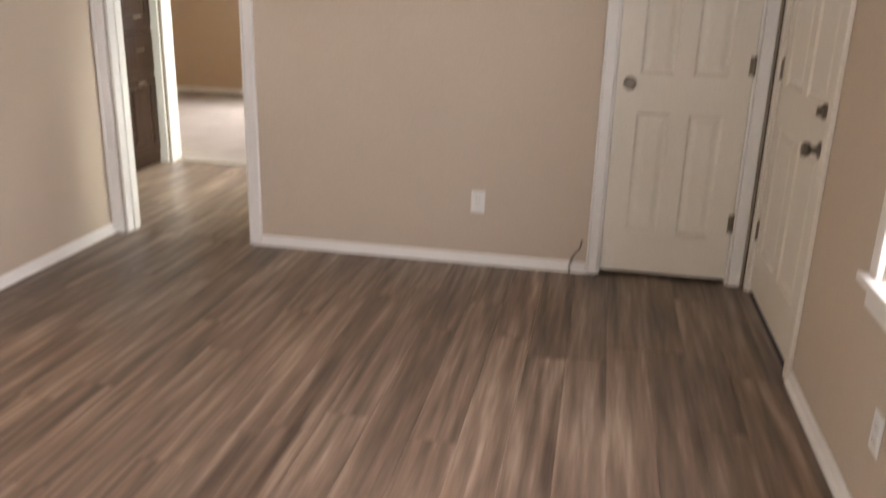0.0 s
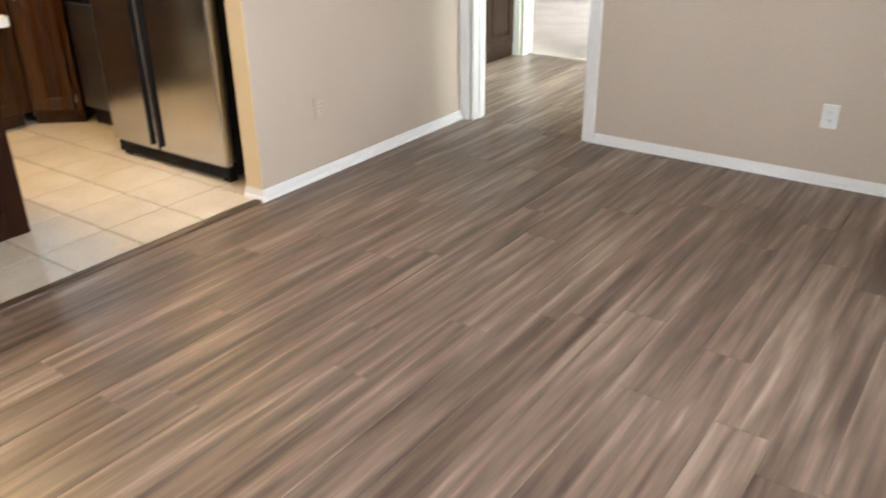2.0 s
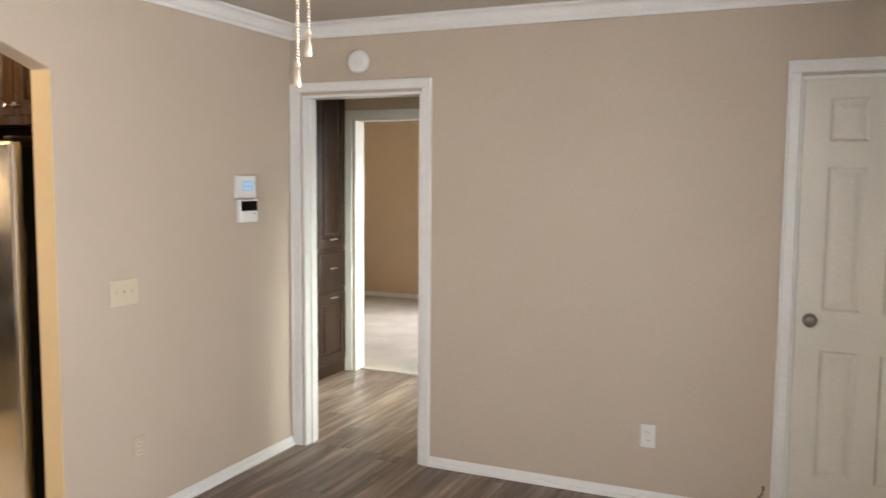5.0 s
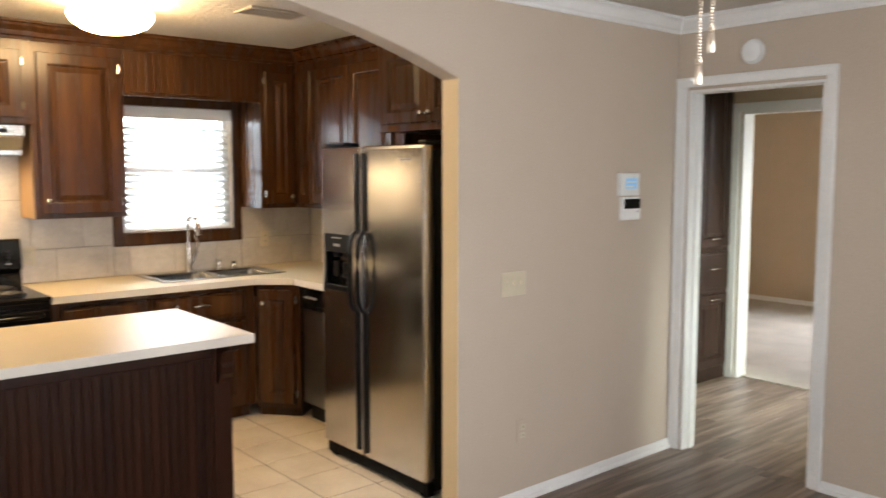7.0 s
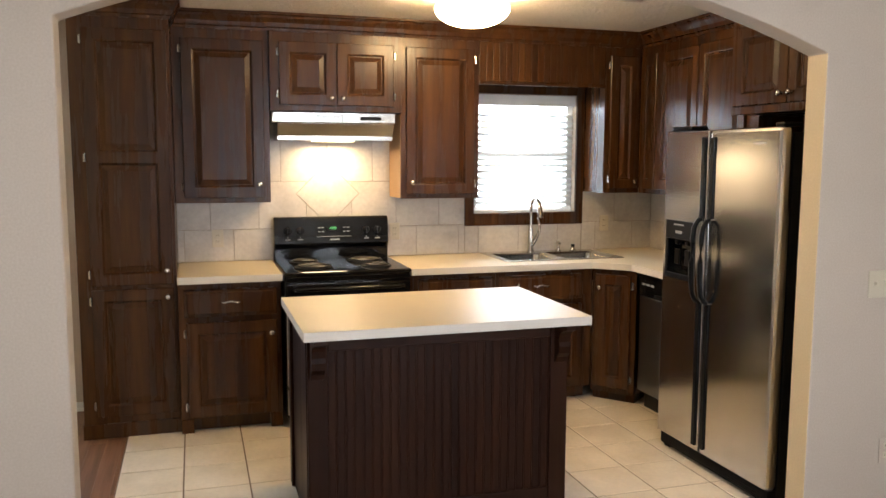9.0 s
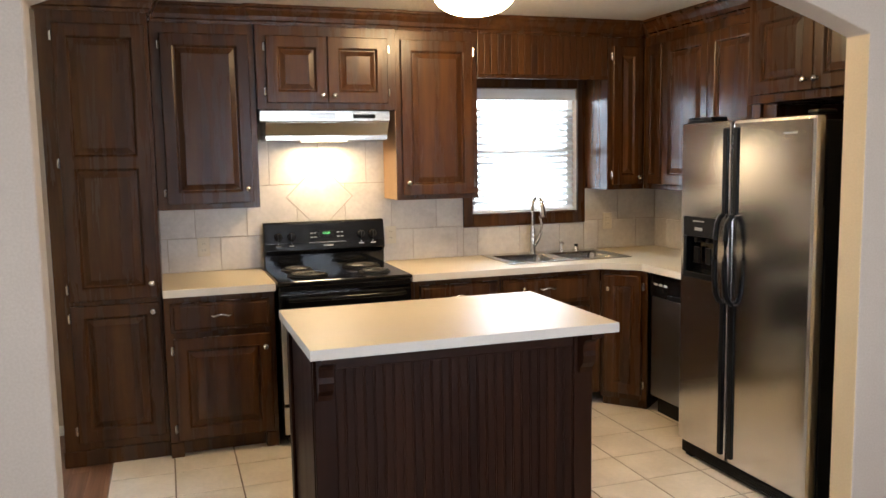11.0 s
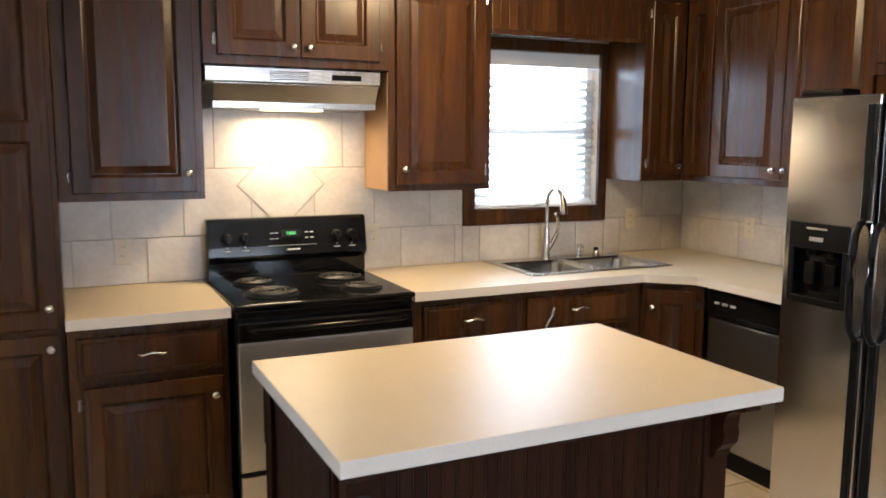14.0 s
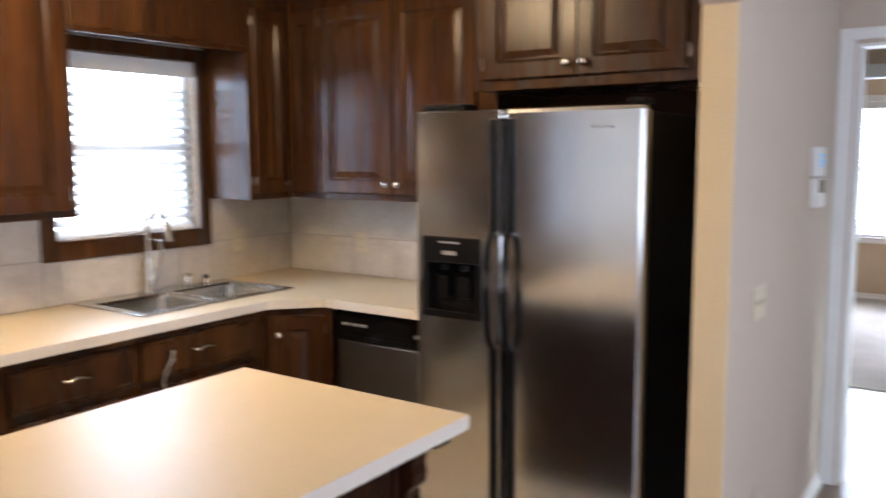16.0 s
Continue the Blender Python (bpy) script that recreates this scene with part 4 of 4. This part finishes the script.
# ---- cooker ----
def cooker():
    r = root("cooker", back_run(-2.06, -1.906), "black and stainless electric coil range", "stove")
    W, D = 0.752, 0.64
    boxes("body", [(0.002, 0.0, 0.05, W - 0.002, D, 0.895)], M_BLACK, r, bevel=0.004)
    boxes("cooktop", [(-0.004, -0.028, 0.897, W + 0.004, D - 0.01, 0.922)], M_BLACK, r, bevel=0.009)
    boxes("front_lip", [(0.004, -0.022, 0.862, W - 0.004, 0.0, 0.896)], M_BLACK, r, bevel=0.006)
    bm = bmesh.new()
    prism(bm, [(0.595, 0.921), (0.595, 1.0), (0.565, 1.022), (0.572, 1.07), (0.592, 1.185), (0.602, 1.198), (0.655, 1.198), (0.655, 0.921)], 0, 0.0, W)
    make("backguard", bm, M_BLACK, r, bevel=0.006)
    tilt = pose(0, 0.571, 1.09, -10)
    for u in (0.085, 0.165, 0.60, 0.675):
        bm = bmesh.new()
        lathe(bm, [(0.026, 0), (0.026, 0.004), (0.021, 0.006), (0.019, 0.022), (0.016, 0.025), (0, 0.025)], tilt @ pose(u, 0, 0.02, 90))
        box(bm, u - 0.004, 0.538, 1.085, u + 0.004, 0.553, 1.13)
        make("knob", bm, M_BLACKP, r, smooth=True)
        boxes("dial_mark", [(u - 0.002, -0.0007, -0.028, u + 0.002, 0.0, -0.018), (u - 0.016, -0.0007, -0.040, u + 0.016, 0.0, -0.034)], M_GREY, r, tilt)
    boxes("display", [(0.335, -0.002, 0.018, 0.43, 0.004, 0.05)], M_BLACKP, r, tilt, bevel=0.001)
    text_part("clock", "12:00", 0.020, M_GREEN, r, tilt @ pose(0.38, -0.0028, 0.034, 90))
    each("button", [(u - 0.008, -0.0008, v - 0.003, u + 0.008, 0.001, v + 0.003) for u in (0.29, 0.312, 0.455, 0.48) for v in (0.012, 0.038)], M_GREY, r, tilt)
    boxes("panel_outline", [(0.27, -0.0007, -0.022, 0.50, 0.0005, -0.0195)], M_GREY, r, tilt)
    boxes("maker_badge", [(0.36, -0.001, -0.045, 0.42, 0.0005, -0.036)], M_GREY, r, tilt)
    # burners: large front left and back right
    for u, y, rad in ((0.19, 0.17, 0.098), (0.17, 0.44, 0.075), (0.56, 0.42, 0.098), (0.58, 0.16, 0.075)):
        bm = bmesh.new()
        lathe(bm, [(rad + 0.018, 0.9215), (rad + 0.016, 0.928), (rad + 0.006, 0.928), (rad * 0.6, 0.9235), (0, 0.9235)], pose(u, y, 0), 32)
        make("drip_pan", bm, M_PAN, r, smooth=True)
        bm = bmesh.new()
        turns = 4 if rad > 0.09 else 3
        n = turns * 22
        tube(bm, [(u + (0.018 + (rad - 0.018) * i / n) * math.cos(2 * math.pi * turns * i / n), y + (0.018 + (rad - 0.018) * i / n) * math.sin(2 * math.pi * turns * i / n), 0.935) for i in range(n + 1)], 0.0062, 7)
        make("burner_coil", bm, M_COIL, r, smooth=True)
    # oven door, handle, drawer
    boxes("oven_door", [(0.008, -0.030, 0.245, W - 0.008, -0.001, 0.771)], M_OVEN, r, bevel=0.006)
    boxes("oven_window", [(0.10, -0.0325, 0.36, W - 0.10, -0.029, 0.70)], M_BLACK, r, bevel=0.003)
    boxes("door_band", [(0.008, -0.034, 0.772, W - 0.008, -0.001, 0.852)], M_BLACK, r, bevel=0.006)
    bm = bmesh.new()
    tube(bm, [(0.05, -0.034, 0.825), (0.055, -0.062, 0.826), (0.09, -0.072, 0.826), (W - 0.09, -0.072, 0.826), (W - 0.055, -0.062, 0.826), (W - 0.05, -0.034, 0.825)], 0.0125, 12)
    make("oven_handle", bm, M_BLACK, r, smooth=True)
    boxes("drawer", [(0.008, -0.026, 0.07, W - 0.008, -0.001, 0.225)], M_OVEN, r, bevel=0.005)
    boxes("drawer_grip", [(0.008, -0.030, 0.226, W - 0.008, -0.001, 0.243)], M_BLACKP, r, bevel=0.003)
    boxes("plinth", [(0.03, 0.03, 0.001, W - 0.03, D - 0.03, 0.05)], M_BLACKP, r)


cooker()


# ---- cooker hood ----
def hood():
    r = root("cooker_hood", back_run(-2.43, -1.926), "stainless under-cabinet cooker hood with lit lamp", "hood")
    bm = bmesh.new()
    prism(bm, [(0.0, 1.862), (0.0, 1.800), (0.010, 1.794), (0.306, 1.794), (0.306, 1.862)], 0, 0.0, 0.772)
    make("canopy", bm, M_STEELH, r, bevel=0.003)
    bm = bmesh.new()
    prism(bm, [(0.008, 1.795), (0.050, 1.718), (0.052, 1.690), (0.30, 1.690), (0.30, 1.795)], 0, 0.035, 0.768)
    make("lower_pan", bm, M_STEELH, r, bevel=0.003)
    boxes("vent_slot", [(0.27 + 0.0, -0.0015, 1.812 + i * 0.008, 0.44, 0.001, 1.815 + i * 0.008) for i in range(5)], M_BLACKP, r)
    boxes("control_panel", [(0.545, -0.003, 1.816, 0.68, 0.001, 1.840)], M_BLACK, r, bevel=0.001)
    boxes("lamp_lens", [(0.26, 0.06, 1.684, 0.52, 0.16, 1.6895)], M_LENS, r, bevel=0.002)
    boxes("grease_filter", [(0.12, 0.17, 1.686, 0.74, 0.29, 1.6895)], M_GREY, r)


hood()


# ---- refrigerator ----
def fridge():
    r = root("refrigerator", pose(-1.192, 0.042, 0), "stainless side-by-side refrigerator with black handles and ice dispenser", "refrigerator")
    boxes("body", [(0.006, 0.068, 0.03, 0.900, 0.80, 1.705)], M_DARKSIDE, r, bevel=0.006)
    a, b, c, e = 0.030, 0.292, 0.955, 1.262
    bm = bmesh.new()
    panel_front(bm, 0.366, 1.631, [(a + 0.012, c - 0.085, b - 0.030, 1.165 - 0.095)], 0.056, [(0, 0), (0.001, 0.048)])
    make("left_door", bm, M_STEEL, r, pose(0.006, 0.0, 0.091), bevel=0.006)
    boxes("right_door", [(0.386, 0.0, 0.085, 0.906, 0.062, 1.728)], M_STEEL, r, bevel=0.018)
    boxes("kick_grille", [(0.012, 0.02, 0.02, 0.894, 0.07, 0.078)] + [(0.03, 0.014, 0.03 + 0.012 * i, 0.876, 0.021, 0.036 + 0.012 * i) for i in range(4)], M_BLACKP, r)
    each("foot", [(0.03, 0.03, 0.001, 0.08, 0.08, 0.03), (0.83, 0.03, 0.001, 0.88, 0.08, 0.03), (0.03, 0.7, 0.001, 0.08, 0.75, 0.03), (0.83, 0.7, 0.001, 0.88, 0.75, 0.03)], M_BLACKP, r)
    each("hinge_cover", [(0.015, 0.02, 1.729, 0.20, 0.12, 1.752), (0.83, 0.02, 1.729, 0.89, 0.12, 1.748)], M_BLACKP, r, bevel=0.008)
    # ice and water dispenser with a recess
    boxes("dispenser_panel", [(a, -0.007, 1.165, b, 0.001, e), (a, -0.007, c, a + 0.022, 0.001, 1.165), (b - 0.022, -0.007, c, b, 0.001, 1.165), (a + 0.022, -0.010, c, b - 0.022, 0.001, c + 0.028)], M_BLACKP, r, bevel=0.004)
    boxes("dispenser_recess", [(a + 0.020, 0.040, c + 0.012, b - 0.020, 0.044, 1.168), (a + 0.020, -0.003, c + 0.012, a + 0.024, 0.040, 1.168), (b - 0.024, -0.003, c + 0.012, b - 0.020, 0.040, 1.168),
                               (a + 0.024, -0.003, 1.160, b - 0.024, 0.040, 1.164), (a + 0.024, -0.006, c + 0.024, b - 0.024, 0.040, c + 0.031)], M_BLACK, r)
    each("paddle", [(0.092, 0.012, 1.03, 0.135, 0.022, 1.11), (0.185, 0.012, 1.03, 0.228, 0.022, 1.11)], M_BLACKP, r, bevel=0.004)
    each("spout", [(0.10, 0.008, 1.135, 0.127, 0.034, 1.1595), (0.193, 0.008, 1.135, 0.22, 0.034, 1.1595)], M_BLACKP, r, bevel=0.005)
    boxes("badge", [(0.11, -0.0085, 1.238, 0.20, -0.0068, 1.245), (0.125, -0.0085, 1.195, 0.185, -0.0068, 1.210)], M_GREY, r)
    boxes("maker_badge", [(0.72, -0.0012, 1.652, 0.80, 0.0003, 1.660)], M_GREY, r)
    # handles: flat strips with a bowed grip in the middle
    for u in (0.346, 0.419):
        each("handle_strip", [(u - 0.015, -0.010, 1.29, u + 0.015, 0.001, 1.692), (u - 0.015, -0.010, 0.115, u + 0.015, 0.001, 0.865)], M_BLACKP, r, bevel=0.004)
        bm = bmesh.new()
        tube(bm, [(u, -0.002, 1.287), (u, -0.026, 1.276), (u, -0.043, 1.245), (u, -0.051, 1.17), (u, -0.053, 1.075), (u, -0.051, 0.985), (u, -0.043, 0.91), (u, -0.026, 0.878), (u, -0.002, 0.866)],
             [0.012, 0.0125, 0.0130, 0.0135, 0.0135, 0.0135, 0.0130, 0.0125, 0.012], 12)
        make("grip", bm, M_BLACKP, r, smooth=True)
        each("grip_cap", [(u - 0.016, -0.012, 1.284, u + 0.016, 0.0, 1.289), (u - 0.016, -0.012, 0.866, u + 0.016, 0.0, 0.871)], M_CHROME, r)


fridge()


# ---- dishwasher ----
def dishwasher():
    r = root("dishwasher", pose(-1.838, 0.288, 0), "stainless dishwasher with black control panel", "dishwasher")
    boxes("body", [(0.002, 0.03, 0.10, 0.622, 0.60, 0.870)], M_DARKSIDE, r)
    boxes("door", [(0.004, 0.0, 0.115, 0.620, 0.03, 0.725)], M_DISH, r, bevel=0.006)
    boxes("control_panel", [(0.004, -0.010, 0.728, 0.620, 0.03, 0.868)], M_BLACK, r, bevel=0.008)
    boxes("handle_recess", [(0.19, -0.0125, 0.735, 0.43, -0.0095, 0.758)], M_BLACKP, r, bevel=0.002)
    each("button", [(0.05 + 0.05 * i, -0.012, 0.80, 0.085 + 0.05 * i, -0.0098, 0.812) for i in range(3)] + [(0.46 + 0.035 * i, -0.012, 0.785, 0.482 + 0.035 * i, -0.0098, 0.80) for i in range(3)], M_GREY, r)
    boxes("kick_plate", [(0.012, 0.05, 0.001, 0.612, 0.07, 0.10)], M_BLACKP, r)


dishwasher()


# ---- island ----
def island():
    r = root("kitchen_island", pose(0, 0, 0), "dark-stained kitchen island with beadboard front and cream laminate top", "island")
    t = boxes("countertop", [(-1.258, -2.006, 0.876, -0.424, -0.774, 0.915)], M_LAM, r, bevel=0.002)
    tagged(daylit_edge(t), "cream laminate top with daylight painted paler on its edge")
    fx, y0, y1 = -0.575, -1.975, -0.815
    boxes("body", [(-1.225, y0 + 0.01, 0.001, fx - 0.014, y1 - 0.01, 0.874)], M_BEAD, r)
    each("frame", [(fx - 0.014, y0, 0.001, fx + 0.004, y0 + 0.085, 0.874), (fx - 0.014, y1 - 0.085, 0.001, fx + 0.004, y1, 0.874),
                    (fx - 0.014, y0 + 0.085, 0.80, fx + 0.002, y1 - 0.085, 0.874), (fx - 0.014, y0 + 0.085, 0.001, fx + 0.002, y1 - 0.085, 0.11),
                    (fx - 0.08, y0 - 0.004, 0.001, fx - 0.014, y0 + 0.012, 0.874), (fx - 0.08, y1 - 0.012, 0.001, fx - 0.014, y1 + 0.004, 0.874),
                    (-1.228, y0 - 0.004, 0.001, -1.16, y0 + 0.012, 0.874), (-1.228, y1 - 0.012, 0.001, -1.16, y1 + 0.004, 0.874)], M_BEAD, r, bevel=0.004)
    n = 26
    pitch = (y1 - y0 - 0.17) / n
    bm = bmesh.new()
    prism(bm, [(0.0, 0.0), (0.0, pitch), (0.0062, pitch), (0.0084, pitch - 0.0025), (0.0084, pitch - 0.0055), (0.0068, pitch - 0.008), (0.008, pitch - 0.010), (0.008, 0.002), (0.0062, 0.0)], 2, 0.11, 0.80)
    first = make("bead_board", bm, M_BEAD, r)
    for i in range(n):
        b = first if i == 0 else new("bead_board", first.data)
        b.parent = r
        b.matrix_basis = pose(fx - 0.0138, y0 + 0.085 + i * pitch, 0)
    # corbels under the overhang
    for y in (y0 + 0.012, y1 - 0.067):
        bm = bmesh.new()
        line = [(fx + 0.0045, 0.872), (fx + 0.125, 0.872), (fx + 0.125, 0.852), (fx + 0.108, 0.848)]
        line += [(fx + 0.108 - 0.055 * math.sin(a), 0.800 + 0.045 * math.cos(a)) for a in (math.pi * k / 12 for k in range(1, 7))]
        line += [(fx + 0.050, 0.785), (fx + 0.056, 0.765), (fx + 0.050, 0.735), (fx + 0.028, 0.712), (fx + 0.022, 0.69), (fx + 0.0045, 0.685)]
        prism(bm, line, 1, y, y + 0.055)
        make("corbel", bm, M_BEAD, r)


island()


# ---- kitchen ceiling lamp and vent ----
def dome_lamp():
    r = root("ceiling_lamp", pose(-1.5, -0.96, CEIL), "lit round flush glass ceiling lamp", "ceiling lamp")
    bm = bmesh.new()
    lathe(bm, [(0.10, -0.001), (0.135, -0.002), (0.14, -0.018), (0.13, -0.028), (0, -0.028)], Matrix(), 40)
    make("ring", bm, M_TRIM, r, smooth=True)
    bm = bmesh.new()
    lathe(bm, [(0.13, -0.029), (0.165, -0.036), (0.19, -0.05)] + [(0.20 * math.cos(a), -0.07 - 0.10 * math.sin(a)) for a in (math.pi / 2 * k / 12 for k in range(13))], Matrix(), 40)
    make("shade", bm, M_DOME, r, smooth=True)


dome_lamp()
v = root("ceiling_vent", pose(-1.27, -0.2, CEIL), "white louvred ceiling air vent", "vent")
each("frame", [(-0.10, -0.17, -0.012, -0.08, 0.17, -0.001), (0.08, -0.17, -0.012, 0.10, 0.17, -0.001), (-0.08, -0.17, -0.012, 0.08, -0.15, -0.001), (-0.08, 0.15, -0.012, 0.08, 0.17, -0.001)], M_CEIL_LIV, v, bevel=0.003)
for i in range(9):
    boxes("louvre", [(-0.008, -0.15, -0.001, 0.008, 0.15, 0.001)], M_CEIL_LIV, v, pose(-0.072 + i * 0.018, 0, -0.008, 0, 40, 0))

# ---- sockets on the splashback ----
outlet(pose(-2.729, -2.255, 1.065) @ TO_X, M_PLASTB, "ivory outlet on the tiled splashback")
outlet(pose(-2.729, -1.09, 1.085) @ TO_X, M_PLASTB, "ivory outlet on the tiled splashback")
outlet(pose(-2.729, 0.50, 1.11) @ TO_X, M_PLASTB, "ivory outlet on the tiled splashback")
outlet(pose(-2.19, 0.889, 1.094), M_PLASTB, "ivory outlet on the tiled splashback")


# ---- hall cabinet ----
def hall_cabinet():
    r = root("linen_cabinet", back_run(-0.68, 2.50), "tall dark brown built-in linen cabinet", "cabinet")
    boxes("body", [(0.001, 0, 0.001, 0.878, 0.538, 2.437)], M_HALLCAB, r)
    for u0, u1 in ((0.03, 0.435), (0.45, 0.855)):
        for v0, v1, kind, hv in ((0.11, 0.665, "door", 0.633), (0.70, 0.99, "drawer", 0.867), (1.035, 2.30, "door", 1.095)):
            f = front(r, u0, v0, u1, v1, M_HALLCAB, kind)
            pull(f, (u1 - u0) / 2 + 0.0, hv - v0, 0.0)
    return r


hall_cabinet()


# ---- floors and tiles, piece by piece ----
PIECES = {}


def piece(name, size, mat, parent, at, bevel=0.002):
    """One plank or tile with chamfered top edges, its lower corner at the origin; alike sizes share a mesh."""
    key = (name, mat.name, *(round(s, 3) for s in size))
    if key not in PIECES:
        w, l, h = size
        bm = bmesh.new()
        e = bevel
        lo = [(0, 0, 0), (w, 0, 0), (w, l, 0), (0, l, 0)]
        rings(bm, [lo, [(x, y, h - e) for x, y, _ in lo], [(e, e, h), (w - e, e, h), (w - e, l - e, h), (e, l - e, h)]])
        bmesh.ops.recalc_face_normals(bm, faces=bm.faces[:])
        me = bpy.data.meshes.new(name)
        bm.to_mesh(me)
        bm.free()
        me.materials.append(mat)
        PIECES[key] = me
    ob = new(name, PIECES[key])
    ob.parent = parent
    ob.matrix_basis = at
    return ob


def plank_floor(name, x0, x1, y0, y1, mat, label, pw=0.155, pl=1.21, along_y=True, shift=0.0, z=0.0):
    r = structure(new(name), label)
    rng = random.Random(name)
    a0, a1, b0, b1 = (x0, x1, y0, y1) if along_y else (y0, y1, x0, x1)
    a = a0 - shift
    g = 0.0006
    while a < a1 - 0.01:
        lo, hi = max(a, a0), min(a + pw, a1)
        b = b0 - rng.uniform(0.05, 0.95) * pl
        while b < b1 - 0.01:
            s, t = max(b, b0), min(b + pl, b1)
            if t - s > 0.01 and hi - lo > 0.005:
                if along_y:
                    piece("plank", (hi - lo - g, t - s - g, 0.010), mat, r, pose(lo, s, z - 0.010), 0.0011)
                else:
                    piece("plank", (t - s - g, hi - lo - g, 0.010), mat, r, pose(s, lo, z - 0.010), 0.0011)
            b += pl
        a += pw
    return r


plank_floor("floor_living", 0.0, 3.42, -4.6, 1.70, M_PLANK, "grey-brown streaked laminate plank floor", shift=0.045)
plank_floor("floor_hall", -1.22, 1.78, 1.70, 3.455, M_PLANK, "grey-brown streaked laminate plank floor", shift=0.03)
plank_floor("floor_dining", -2.74, -0.005, -4.6, -2.795, M_OAK, "reddish brown wood strip floor", 0.085, 1.1, False)
th = structure(new("threshold_trim"), "dark wooden threshold strip between tile and planks")
bm = bmesh.new()
prism(bm, [(-0.040, 0.002), (-0.036, 0.010), (-0.012, 0.013), (0.006, 0.009), (0.012, 0.001), (0.0, 0.0005)], 1, -2.76, -0.001)
make("strip", bm, M_STRIP, th)


def tile_floor():
    r = structure(new("floor_tiles_kitchen"), "cream glazed square ceramic floor tiles with tan grout")
    boxes("grout_bed", [(-2.739, -2.793, -0.011, -0.036, 0.899, 0.0)], M_GROUT, r)
    p, g = 0.3105, 0.0075
    i = 0
    while True:
        xb = -0.012 - i * p
        if xb < -2.73:
            break
        lo, hi = max(xb - p, -2.739), min(xb, -0.042)
        j = 0
        while -2.793 + j * p < 0.89:
            yl = -2.793 + j * p
            yh = min(yl + p, 0.899)
            piece("tile", (hi - lo - g, yh - yl - g, 0.006), M_FTILE, r, pose(lo + g / 2, yl + g / 2, -0.003 + random.uniform(-0.0004, 0.0004)), 0.002)
            j += 1
        i += 1


tile_floor()


def splash(name, m, w, z0, z1, label, joints, diamond=None):
    """Square tiles in running bond on a wall; local x along it, -y outwards."""
    r = structure(new(name), label)
    r.matrix_basis = m
    boxes("grout_bed", [(0, -0.006, z0, w, -0.0005, z1)], M_SGROUT, r)
    s, g = 0.305, 0.004
    flat = Matrix.Rotation(radians(90), 4, "X")
    row = 0
    z = 0.815
    while z < z1:
        lo, hi = max(z, z0), min(z + s, z1)
        u = joints[row % 2] - s * 20
        while u < w:
            a, b = max(u, 0), min(u + s, w)
            if hi - lo > 0.015 and b - a > 0.015:
                piece("tile", (b - a - g, hi - lo - g, 0.005), M_STILE, r, pose(a + g / 2, -0.005, lo + g / 2) @ flat, 0.0015)
            u += s
        z += s
        row += 1
    if diamond:
        u, v = diamond
        h = 0.302 * math.sqrt(0.5)
        turn = pose(u, 0, v) @ pose(0, 0, 0, 0, 45, 0)
        boxes("diamond_joint", [(-0.151, -0.0112, -0.151, 0.151, -0.0095, 0.151)], M_SGROUT, r, turn)
        piece("tile", (0.290, 0.290, 0.005), M_STILE, r, turn @ pose(-0.145, -0.0085, -0.145) @ flat, 0.0015)
    return r


splash("splashback_back", pose(-2.74, -2.50, 0) @ FACE_X, 1.915, 0.916, 1.80, "cream stone-look splashback tiles with a diamond inset", (0.345, 0.202), (0.957, 1.345))
splash("splashback_window", pose(-2.74, -0.584, 0) @ FACE_X, 0.90, 0.916, 1.109, "cream stone-look splashback tiles below the window", (0.10, -0.05))
splash("splashback_corner", pose(-2.74, 0.319, 0) @ FACE_X, 0.575, 0.916, 1.344, "cream stone-look splashback tiles", (0.11, -0.04))
splash("splashback_side", pose(-2.728, 0.9, 0), 1.55, 0.916, 1.344, "cream stone-look splashback tiles", (0.15, 0.0))
